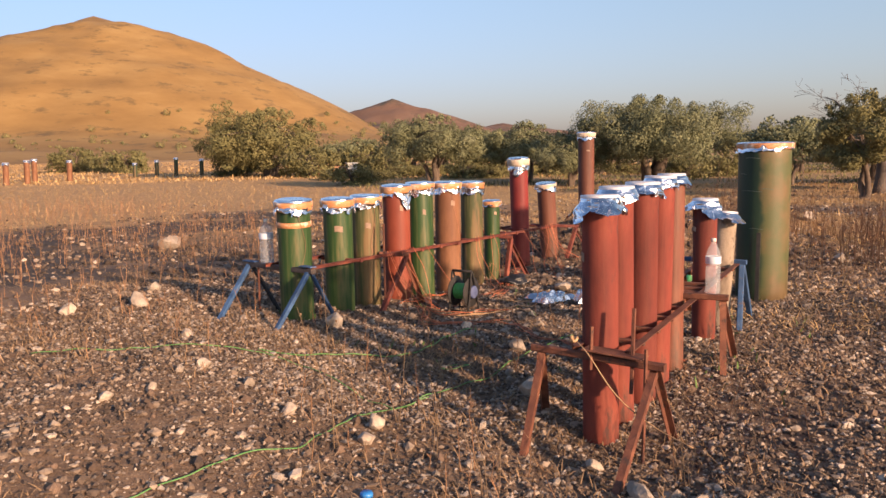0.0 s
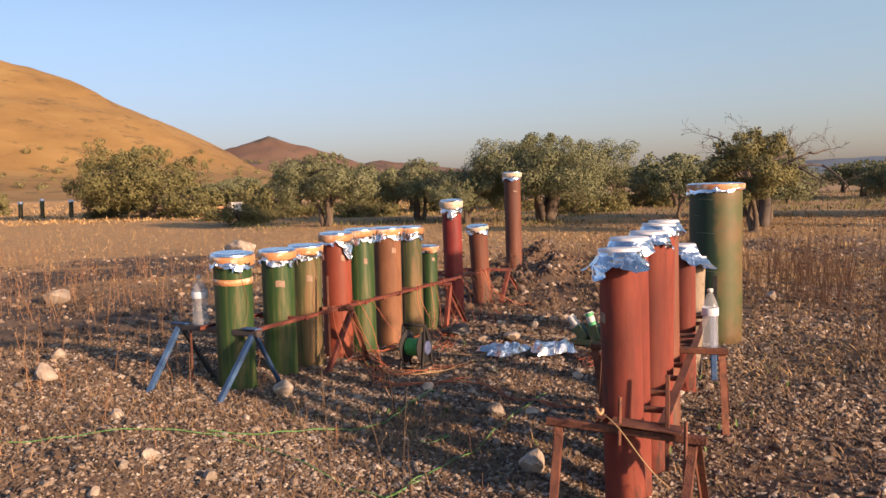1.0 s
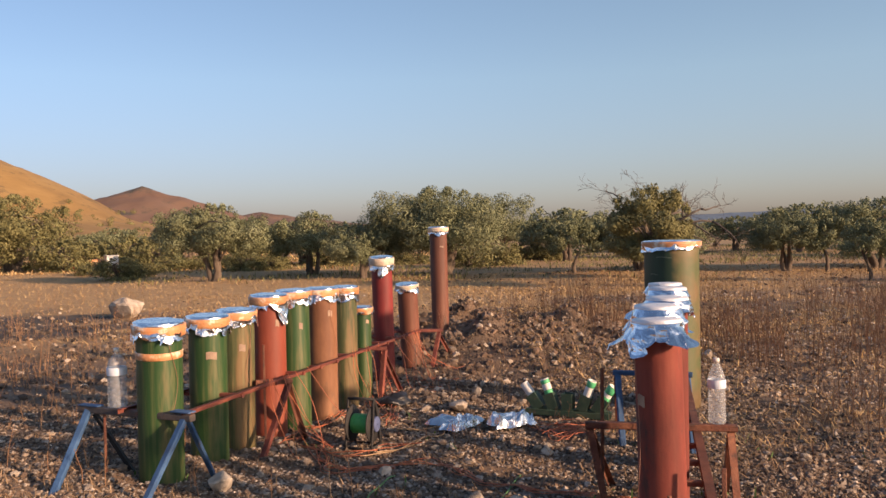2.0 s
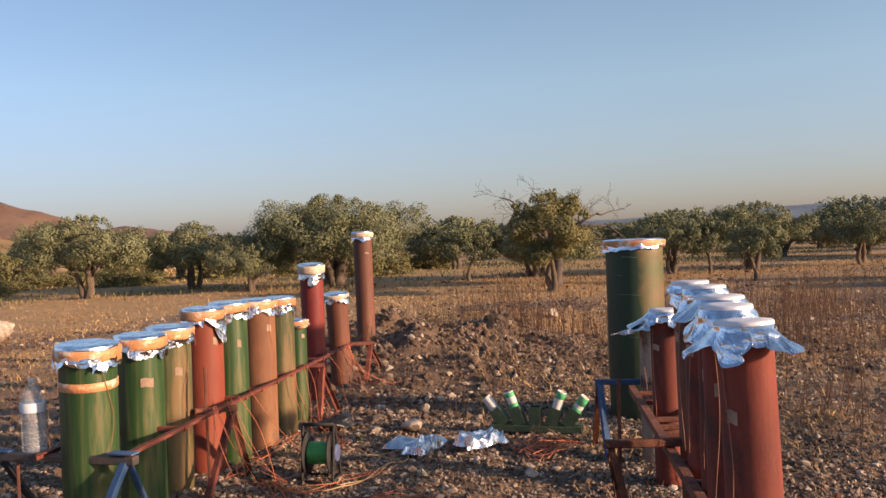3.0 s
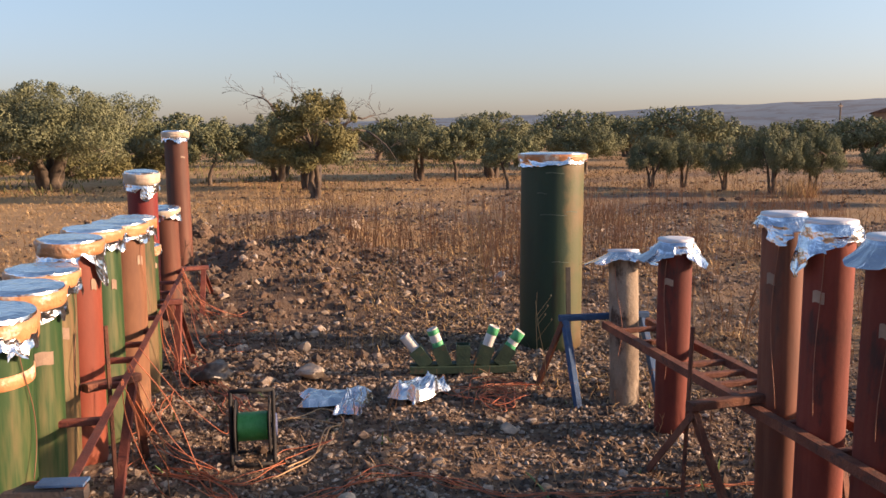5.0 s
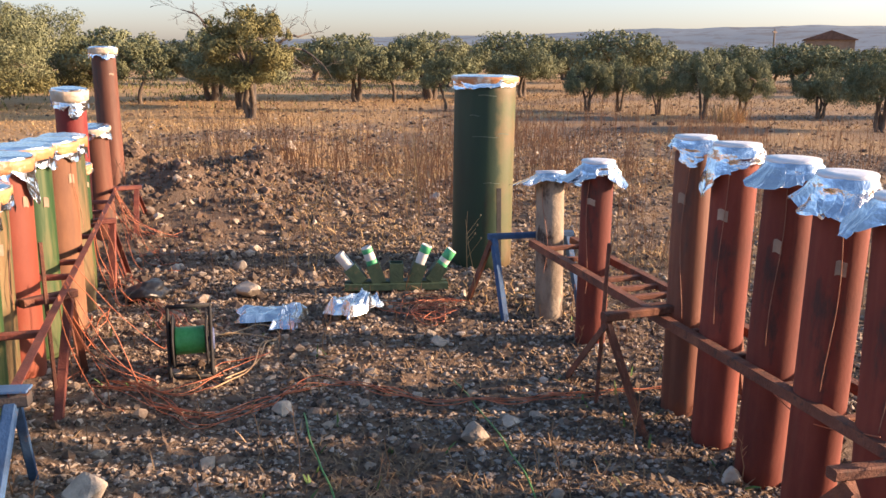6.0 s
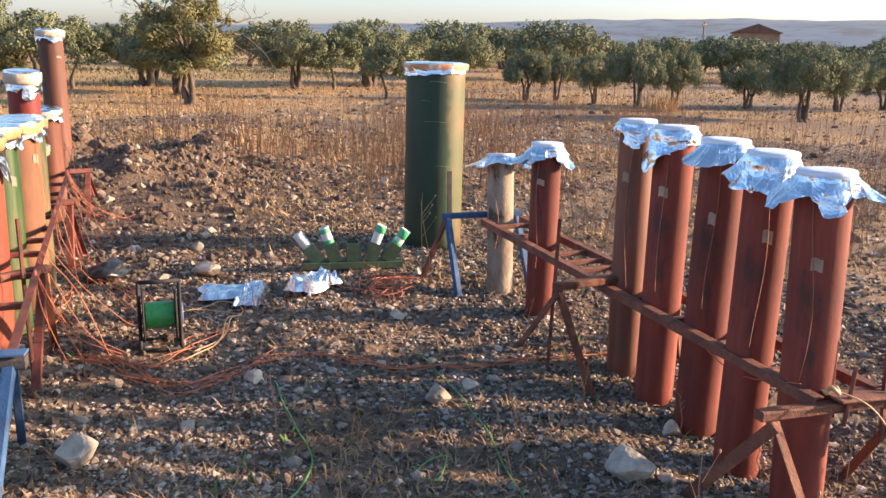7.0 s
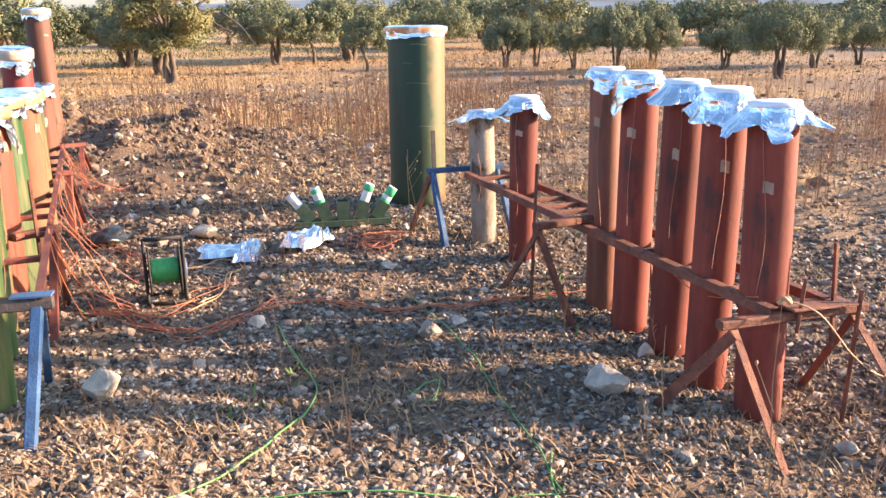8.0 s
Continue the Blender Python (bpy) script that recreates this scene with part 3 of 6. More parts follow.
def bm_foil(r, top, lobes, seed, base=0.07, crease=0.02, open_out=0.022, rim=0.004):
    """A sheet of foil folded over a tube's mouth; lobes: (angle, spread, extra length, flare)."""
    n, bm = 100, bmesh.new()
    rings = [[bm.verts.new((0, 0, top + 0.006))]]
    edge = r + rim
    for k in range(1, 6):
        rr = edge * k / 5
        ring = []
        for i in range(n):
            x, y = rr * math.cos(i * math.tau / n), rr * math.sin(i * math.tau / n)
            ring.append(bm.verts.new((x, y, top + 0.004 + 0.008 * crumple((x, y, 0), seed) - (0.006 if k == 5 else 0))))
        rings.append(ring)
    steps = 11
    for j in range(1, steps + 1):
        s, ring = j / steps, []
        for i in range(n):
            a = i * math.tau / n
            c, d = math.cos(a), math.sin(a)
            length = base * (1 + 0.45 * noise.noise((1.3 * c, 1.3 * d, seed)) + 0.4 * noise.noise((3.1 * c, 3.1 * d, seed + 9))) + 0.22 * base * noise.noise((7 * c, 7 * d, seed * 3.1)) + 0.07 * base * noise.noise((19 * c, 19 * d, seed * 5.3))
            flare = open_out * (1 + 1.1 * noise.noise((2 * c, 2 * d, seed + 4)))
            for ang, spread, extra, out in lobes:
                off = (math.degrees(a) - ang + 180) % 360 - 180
                g = math.exp(-(off / spread) ** 2)
                length, flare = length + extra * g, flare + out * g
            length = max(length, 0.02)
            z = -s * length
            fold = crumple((r * c, r * d, z * 1.5), seed) - 0.25
            rr = r + 0.006 + (rim - 0.004) * max(0.0, 1 - s * length / 0.07) + max(flare, 0) * s ** 1.7 + crease * fold * min(1, s * 3)
            lean = 0.03 * s * noise.noise((5 * c, 5 * d, z * 14 + seed))
            ring.append(bm.verts.new((max(rr, r + 0.003) * math.cos(a + lean / r), max(rr, r + 0.003) * math.sin(a + lean / r), top + 0.002 + z)))
        rings.append(ring)
    for i in range(n):
        bm.faces.new((rings[0][0], rings[1][i], rings[1][(i + 1) % n]))
    for a, b in zip(rings[1:], rings[2:]):
        for i in range(n):
            p, q, u, v = a[i], b[i], b[(i + 1) % n], a[(i + 1) % n]
            bm.faces.new((p, q, u))
            bm.faces.new((p, u, v))
    return bm


def bm_patch(r, ang, z, w, h):
    """A small square of tape that follows the tube's side."""
    bm = bmesh.new()
    cols = []
    for k in range(6):
        a = radians(ang) + (k / 5 - 0.5) * w / r
        cols.append([bm.verts.new(((r + o) * math.cos(a), (r + o) * math.sin(a), z + v * h + 0.004 * math.sin(k))) for o, v in ((0.0015, -0.5), (0.0035, -0.5), (0.0035, 0.5), (0.0015, 0.5))])
    for a, b in zip(cols, cols[1:]):
        for i in range(4):
            bm.faces.new((a[i], b[i], b[(i + 1) % 4], a[(i + 1) % 4]))
    bm.faces.new(cols[0])
    bm.faces.new(cols[-1][::-1])
    bmesh.ops.recalc_face_normals(bm, faces=bm.faces)
    return bm


def mortar(base, top, r, mat, label, group, lobes=(), seed=0, foil=0.07, band=None, low_band=None, patches=(), wire=None, sink=0.03, scuffs=(), band_mat="tape"):
    """A mortar tube from its foot to its mouth, with the foil over the mouth."""
    b = Vector((base[0], base[1], gz(base[0], base[1]) - sink))
    axis_dir = Vector(top) - b
    length = axis_dir.length
    # keep the turn about the tube's own axis at zero, so that angles count from the world's x axis
    x_dir = (Vector((1, 0, 0)) - axis_dir.normalized() * axis_dir.normalized().x).normalized()
    z_dir = axis_dir.normalized()
    y_dir = z_dir.cross(x_dir)
    turn = Matrix((x_dir, y_dir, z_dir)).transposed().to_4x4()
    ob = thing("mortar_tube", Matrix.Translation(b) @ turn, label, "mortar tube", group)
    t = max(0.006, r * 0.05)
    n = 56
    prof = [(r - 0.004, 0.0), (r, 0.006)]
    for k in range(1, 12):
        prof.append((r * (1 + 0.004 * noise.noise((k * 1.7, seed, 0))), length * k / 12))
    prof += [(r, length - 0.004), (r - 0.003, length), (r - t, length), (r - t, length - 0.35), (0.002, length - 0.35)]
    barrel = part("tube", bm_lathe(prof, n), M[mat], ob, smooth_faces=True)
    part("foil_cover", bm_foil(r, length, lobes, seed + 1, foil, 0.016 if band else 0.027, 0.010 if band else 0.012, 0.014 if band else 0.004), M["foil"], ob, "crumpled silver foil over the mouth", smooth_faces=False)
    if not band:
        part("lid", bm_lathe([(0.002, length + 0.014), (r * 0.5, length + 0.0145), (r + 0.002, length + 0.0135), (r + 0.006, length + 0.009), (r + 0.006, length - 0.004), (r + 0.0045, length - 0.006)], 56), M["lid"], ob, "flat foil-covered lid", True)
    if band:
        z0, z1 = length - band[0] * 0.4, length - band[1] * 1.22
        # the band is wound over the foil
        bm = bm_lathe([(r + 0.008, z1), (r + 0.0165, z1 + 0.002), (r + 0.0185, z1 + 0.3 * (z0 - z1)), (r + 0.021, z1 + 0.6 * (z0 - z1)), (r + 0.022, z0 - 0.003), (r + 0.012, z0)], 72)
        for v in bm.verts:
            d = crumple(v.co, seed + 2) - 0.3
            sag = noise.noise((v.co.x * 14, v.co.y * 14, seed))
            v.co += Vector((v.co.x, v.co.y, 0)) / r * d * 0.008 + Vector((0, 0, sag * 0.012 if v.co.z < (z0 + z1) / 2 else 0))
        part("tape_band", bm, M[band_mat], ob, "brown packing tape wound round the rim" if band_mat == "tape" else "cream tape wound round the rim", True)
    if low_band:
        z0 = length - low_band
        part("tape_band", bm_lathe([(r + 0.0005, z0 - 0.022), (r + 0.004, z0 - 0.02), (r + 0.004, z0 + 0.018), (r + 0.0005, z0 + 0.02)], 56), M["tape"], barrel, "brown packing tape wound round the tube", True)
    for ang, down, w, h in patches:
        part("tape_patch", bm_patch(r, ang, length - down, w * 0.75, h * 0.8), M["paper"], barrel, "beige square of tape")
    for ang, down, w, h in scuffs:
        part("scuff", bm_patch(r - 0.0012, ang, length - down, w, h), M["scuff"], barrel, "pale scrape in the paint")
    if wire:
        ang, down, swing = wire
        run = []
        for k in range(12):
            s = k / 11
            a = radians(ang + swing * math.sin(s * 5 + seed))
            rr = r + 0.006 + 0.02 * s * s
            run.append((rr * math.cos(a), rr * math.sin(a), length - 0.09 - s * down))
        part("wire", bm_tubes([(spline(run, 3), 0.0016)], 5), M["wire_dull"], ob, "thin orange igniter wire", True)
    return ob


ROW_A, ROW_L = "row of red mortar tubes in the rusty rack", "row of green and red mortar tubes in the long rack"
mortar((0.945, 4.12), (0.938, 4.165, 1.148), 0.092, "red", "tall red-brown mortar tube with drooping silver foil", ROW_A, [(138, 22, 0.05, 0.09), (207, 22, 0.06, 0.03), (283, 20, 0.02, 0.10), (30, 40, 0.02, 0.03)], 11, 0.06, patches=[(196, 0.30, 0.05, 0.055)], wire=(188, 0.62, 8))
mortar((1.06, 4.40), (1.047, 4.392, 1.18), 0.089, "red", "tall red-brown mortar tube with ruffled silver foil", ROW_A, [(160, 34, 0.05, 0.03), (212, 26, 0.05, 0.02), (110, 30, 0.03, 0.05)], 12, 0.07, patches=[(210, 0.29, 0.045, 0.06)], wire=(205, 0.62, 6))
mortar((1.215, 4.655), (1.218, 4.646, 1.19), 0.090, "red", "tall red-brown mortar tube with flared silver foil", ROW_A, [(165, 40, 0.03, 0.08), (250, 25, 0.0, 0.03), (20, 35, 0.04, 0.03)], 13, 0.055, patches=[(190, 0.30, 0.04, 0.06)], wire=(195, 0.58, 5))
mortar((1.335, 4.92), (1.363, 4.938, 1.212), 0.087, "red", "tall rusty red mortar tube with a long foil flap", ROW_A, [(150, 27, 0.17, 0.03), (215, 30, 0.02, 0.01)], 14, 0.055, patches=[(185, 0.27, 0.055, 0.055)], wire=(190, 0.62, 4))
mortar((1.47, 5.16), (1.469, 5.183, 1.216), 0.081, "brownred", "tall rust-brown mortar tube with a pointed foil flap", ROW_A, [(200, 24, 0.07, 0.01), (20, 60, 0.03, 0.02)], 15, 0.045, patches=[(180, 0.25, 0.045, 0.055)], wire=(195, 0.68, 9))
mortar((1.836, 5.935), (1.836, 5.939, 1.011), 0.083, "red", "short red mortar tube with spread silver foil", ROW_A, [(160, 34, 0.05, 0.11), (285, 26, 0.09, 0.05), (60, 40, 0.04, 0.04)], 16, 0.05, patches=[(195, 0.2, 0.06, 0.04)], wire=(190, 0.6, 8))
mortar((2.04, 6.39), (2.105, 6.475, 0.874), 0.083, "bare", "short bare weathered mortar tube with wide flared foil", ROW_A, [(160, 45, 0.03, 0.17), (290, 34, 0.03, 0.10)], 17, 0.045, wire=(200, 0.5, 12))
mortar((2.688, 7.583), (2.691, 7.581, 1.408), 0.223, "two_tone", "very large dark green mortar tube with an olive-brown flank", "", [(200, 60, 0.03, 0.0), (150, 25, 0.03, 0.004)], 18, 0.055, band=(0.004, 0.045), scuffs=[(228, 0.13, 0.13, 0.008), (226, 0.42, 0.19, 0.006), (262, 0.40, 0.10, 0.005), (205, 0.27, 0.07, 0.006), (240, 0.75, 0.12, 0.006)])

LEFT = [
    ((-1.24, 6.215), (-1.228, 6.155, 1.04), 0.13, "green", "wide green mortar tube with taped foil lid", 0.085, (0.025, 0.065), 0.185, ()),
    ((-1.01, 6.73), (-1.0, 6.68, 1.015), 0.122, "green", "green mortar tube with orange-taped foil lid", 0.095, (0.012, 0.052), None, ((285, 0.24, 0.09, 0.06),)),
    ((-0.85, 7.12), (-0.838, 7.07, 1.015), 0.122, "olive", "worn olive green mortar tube with taped foil lid", 0.09, (0.012, 0.05), None, ((290, 0.25, 0.06, 0.06),)),
    ((-0.63, 7.49), (-0.623, 7.451, 1.085), 0.124, "orange_red", "orange-red mortar tube with a hanging foil corner", 0.09, (0.012, 0.055), None, ((300, 0.2, 0.04, 0.06),)),
    ((-0.44, 7.76), (-0.439, 7.728, 1.096), 0.124, "green", "mid-green mortar tube with taped foil lid", 0.09, (0.012, 0.05), None, ((295, 0.27, 0.04, 0.06),)),
    ((-0.21, 8.07), (-0.205, 8.045, 1.085), 0.125, "rustbrown", "rusty brown mortar tube with taped foil lid", 0.095, (0.012, 0.055), None, ((300, 0.2, 0.05, 0.06),)),
    ((0.01, 8.48), (0.008, 8.448, 1.066), 0.113, "olive", "yellow-green mortar tube with taped foil lid", 0.10, (0.012, 0.05), None, ()),
    ((0.20, 8.86), (0.197, 8.831, 0.848), 0.085, "green", "short thin green mortar tube with taped lid", 0.05, (0.008, 0.05), None, ((300, 0.13, 0.04, 0.04),)),
    ((0.505, 9.70), (0.481, 9.596, 1.288), 0.106, "crimson", "tall crimson mortar tube with wrinkled foil cap", 0.12, (0.02, 0.07), None, ()),
    ((0.86, 10.16), (0.806, 10.06, 0.975), 0.108, "brownred", "pale red mortar tube with foil cap", 0.075, (0.01, 0.05), None, ()),
]
for i, (foot, mouth, r, mat, label, foil, band, low, patches) in enumerate(LEFT):
    rnd = random.Random(i)
    lobes = [(rnd.uniform(0, 360), rnd.uniform(15, 30), rnd.uniform(0.0, 0.022), 0.008) for _ in range(4)]
    if i == 3:
        lobes = [(320, 20, 0.13, 0.01), (200, 25, 0.04, 0.01)]
    if i == 8:
        lobes = [(270, 28, 0.10, 0.0)]
    mortar(foot, mouth, r, mat, label, ROW_L, lobes, 30 + i, foil, band, low, patches, wire=(310, 0.4, 10) if i in (0, 2, 5) else None, band_mat="cream" if i > 7 else "tape")
mortar((1.375, 11.14), (1.37, 11.15, 1.59), 0.105, "brownred", "lone tall rust-red mortar tube on the soil heap", "", [(250, 30, 0.03, 0.0)], 45, 0.08, band=(0.01, 0.05), patches=[(280, 0.24, 0.06, 0.02)], band_mat="cream")

# the distant line of mortars at the foot of the hill
FAR = [(-26.3, 40.7), (-26.2, 42.4), (-27.5, 45.2), (-25.9, 46.1), (-24.3, 51.0), (-23.3, 52.0), (-22.6, 53.4), (-20.6, 52.8), (-19.0, 53.0), (-17.7, 53.5)]
for i, (x, y) in enumerate(FAR):
    mortar((x, y), (x + 0.03, y, gz(x, y) + (1.15, 1.25, 1.3, 1.2, 0.9, 1.05, 1.2, 1.1, 1.1, 1.0)[i]), 0.15 if i < 4 else 0.13, "rustbrown" if i < 4 else "big_green", "distant dark mortar tube with a foil cap", "distant mortar tubes below the hill", (), 60 + i, 0.12)


# ---- steel racks ----
def rack_parts(ob, bars):
    for name, shape, p, q, w, mat, label in bars:
        inv = ob.matrix_world.inverted()
        p, q = inv @ Vector(p), inv @ Vector(q)
        bm = bm_angle(p, q, w) if shape == "L" else bm_bar(p, q, w, w * 0.8) if shape == "B" else bm_bar(p, q, w, 0.008)
        part(name, bm, M[mat], ob, label)


def foot(x, y):
    return (x, y, gz(x, y) - 0.03)


def lerp(p, q, s):
    return tuple(a + (b - a) * s for a, b in zip(p, q))


a0, a1 = (0.81, 4.05, 0.405), (1.915, 6.44, 0.50)
b0, b1 = (1.06, 3.93, 0.405), (2.16, 6.33, 0.50)
rack_a = thing("mortar_rack", pose(1.4, 5.2, 0), "rusty steel rack holding the red mortar tubes", "rack")
bars = [("side_bar", "L", a0, a1, 0.04, "rust", ""), ("side_bar", "L", b0, b1, 0.04, "rust", "")]
for s in (0.10, 0.205, 0.315, 0.42, 0.55, 0.60, 0.65, 0.71, 0.86, 0.95):
    p, q = lerp(a0, a1, s), lerp(b0, b1, s)
    bars.append(("rung", "B", (p[0], p[1], p[2] - 0.024), (q[0], q[1], q[2] - 0.024), 0.032, "rust", ""))
cl, cr = (0.595, 4.17, 0.37), (1.22, 3.83, 0.35)
bars += [("cross_bar", "B", cl, cr, 0.045, "rust", ""), ("cross_bar", "P", lerp(cl, cr, 0.42)[:2] + (0.40,), lerp(cl, cr, 0.86)[:2] + (0.385,), 0.11, "rust", ""),
         ("leg", "L", (0.64, 4.14, 0.35), foot(0.67, 4.46), 0.045, "rust", ""), ("leg", "L", (0.64, 4.13, 0.35), foot(0.53, 3.84), 0.035, "rust", ""),
         ("leg", "L", (1.17, 3.86, 0.33), foot(0.93, 3.42), 0.035, "rust", ""), ("leg", "L", (1.19, 3.86, 0.33), foot(1.32, 4.08), 0.035, "rust", ""),
         ("stake", "B", foot(1.12, 3.84), (1.13, 3.83, 0.44), 0.016, "rust", ""), ("stake", "B", (0.88, 3.98, 0.3), (0.885, 3.97, 0.52), 0.016, "rust", ""),
         ("stake", "B", (1.07, 3.90, 0.2), (1.085, 3.93, 0.62), 0.018, "rust", "")]
ml, mr = (1.06, 5.315, 0.475), (1.80, 5.06, 0.465)
bars += [("cross_bar", "B", ml, mr, 0.045, "rust", ""), ("leg", "L", (1.08, 5.30, 0.46), foot(1.11, 5.08), 0.04, "rust", ""), ("leg", "L", (1.08, 5.30, 0.46), foot(1.40, 5.76), 0.035, "rust", ""),
         ("leg", "L", (1.77, 5.07, 0.45), foot(1.76, 4.98), 0.04, "rust", ""), ("leg", "L", (1.77, 5.07, 0.45), foot(1.95, 5.46), 0.04, "rust", ""),
         ("stake", "B", foot(1.19, 5.42), (1.195, 5.40, 0.76), 0.018, "rust", ""), ("stake", "P", foot(1.41, 5.00), (1.40, 5.02, 0.62), 0.035, "rust", "")]
bars += [("cross_bar", "B", (1.775, 6.66, 0.50), (2.25, 6.40, 0.50), 0.042, "blue", "blue-painted cross bar"), ("leg", "B", (1.80, 6.64, 0.49), foot(1.775, 6.50), 0.042, "blue", "blue-painted leg"),
         ("leg", "L", (1.80, 6.65, 0.49), foot(1.95, 7.0), 0.042, "rust", ""), ("leg", "B", (2.22, 6.42, 0.49), foot(2.16, 6.22), 0.042, "blue", "blue-painted leg"), ("leg", "B", (2.22, 6.42, 0.49), foot(2.38, 6.75), 0.042, "blue", "blue-painted leg"),
         ("stake", "P", foot(2.57, 7.29), (2.585, 7.325, 0.63), 0.035, "darksteel", "dark steel plate leaning on the big tube")]
rack_parts(rack_a, bars)

c0, c1 = (-1.075, 5.95, 0.545), (0.96, 10.06, 0.475)
d0, d1 = (-1.455, 6.15, 0.545), (0.575, 10.25, 0.475)
rack_l = thing("mortar_rack", pose(-0.2, 7.9, 0), "long red steel rack with a blue trestle holding mortar tubes", "rack")
bars = [("side_bar", "L", c0, c1, 0.030, "redsteel", ""), ("side_bar", "L", d0, d1, 0.030, "redsteel", "")]
for s in (0.015, 0.145, 0.25, 0.345, 0.415, 0.485, 0.565, 0.645, 0.76, 0.86, 0.985):
    p, q = lerp(c0, c1, s), lerp(d0, d1, s)
    bars.append(("rung", "B", (p[0], p[1], p[2] - 0.026), (q[0], q[1], q[2] - 0.026), 0.032, "redsteel", ""))
bars += [("cross_bar", "B", (-1.725, 6.425, 0.51), (-1.03, 5.945, 0.51), 0.05, "greysteel", ""),
         ("leg", "B", (-1.675, 6.38, 0.505), foot(-1.765, 5.85), 0.04, "blue", "blue-painted leg"), ("leg", "L", (-1.625, 6.35, 0.495), foot(-1.39, 6.32), 0.035, "darksteel", "dark steel leg"),
         ("leg", "B", (-1.075, 5.97, 0.505), foot(-1.28, 5.70), 0.04, "blue", "blue-painted leg"), ("leg", "B", (-1.06, 5.98, 0.495), foot(-0.94, 6.31), 0.03, "blue", "blue-painted leg"),
         ("gusset", "P", (-1.725, 6.42, 0.536), (-1.595, 6.33, 0.536), 0.05, "blue", "blue-painted plate"), ("gusset", "P", (-1.14, 6.02, 0.543), (-1.03, 5.94, 0.543), 0.06, "blue", "blue-painted plate"),
         ("stake", "B", foot(-1.56, 6.25), (-1.56, 6.26, 0.5), 0.014, "rust", "")]
bars += [("cross_bar", "B", (-0.72, 7.02, 0.505), (-0.47, 7.10, 0.49), 0.045, "rust", ""), ("leg", "L", (-0.49, 7.11, 0.48), foot(-0.365, 7.35), 0.035, "rust", ""), ("leg", "L", (-0.50, 7.10, 0.48), foot(-0.70, 6.80), 0.035, "redsteel", ""),
         ("stake", "B", foot(-0.655, 6.90), (-0.655, 6.91, 0.78), 0.016, "rust", ""),
         ("cross_bar", "B", (0.10, 8.85, 0.47), (0.42, 8.80, 0.45), 0.045, "redsteel", ""), ("leg", "L", (0.39, 8.80, 0.44), foot(0.33, 8.72), 0.04, "redsteel", ""), ("leg", "L", (0.39, 8.80, 0.44), foot(0.60, 9.06), 0.035, "redsteel", ""),
         ("cross_bar", "B", (0.62, 10.22, 0.45), (1.22, 10.20, 0.43), 0.045, "redsteel", ""), ("leg", "L", (1.17, 10.18, 0.42), foot(1.03, 9.93), 0.04, "redsteel", ""), ("leg", "L", (1.17, 10.18, 0.42), foot(1.34, 10.38), 0.03, "redsteel", "")]
rack_parts(rack_l, bars)


# ---- water bottles ----
def bottle(x, y, z, h, label, rot, r=0.046):
    ob = thing("water_bottle", pose(x, y, z, 0, 0, rot), label, "bottle", "water bottles on the racks")
    prof = [(0.012, 0.006), (0.034, 0.0), (r - 0.004, 0.006), (r, 0.02)]
    for k in range(14):
        zz = 0.03 + k * (0.62 * h - 0.03) / 14
        prof += [(r, zz), (r - 0.0035, zz + 0.006), (r, zz + 0.012)]
    prof += [(r, 0.66 * h), (r - 0.003, 0.72 * h), (r - 0.012, 0.80 * h), (0.022, 0.88 * h), (0.0145, 0.92 * h), (0.0145, 0.945 * h)]
    shell = part("bottle_body", bm_lathe(prof, 28), M["plastic"], ob, "ribbed clear plastic", True)
    part("bottle_label", bm_lathe([(r + 0.001, 0.55 * h), (r + 0.0015, 0.555 * h), (r + 0.0015, 0.675 * h), (r + 0.0005, 0.68 * h)], 28), M["bottle_label"], shell, "pale blue paper label", True)
    part("bottle_cap", bm_lathe([(0.002, 0.94 * h), (0.0165, 0.94 * h), (0.0165, 0.985 * h), (0.0145, h), (0.002, h)], 20), M["white"], shell, "white screw cap", True)


M["bottle_label"] = material("bottle_label_paper", ((0.55, 0.62, 0.72), (0.62, 0.69, 0.78), (0.7, 0.75, 0.82)), 40, 0.5, 0, 0)
bottle(1.715, 5.11, 0.484, 0.345, "clear plastic water bottle on the rusty rack", 20)
bottle(-1.485, 6.26, 0.536, 0.35, "clear plastic water bottle on the blue trestle", 70, 0.056)


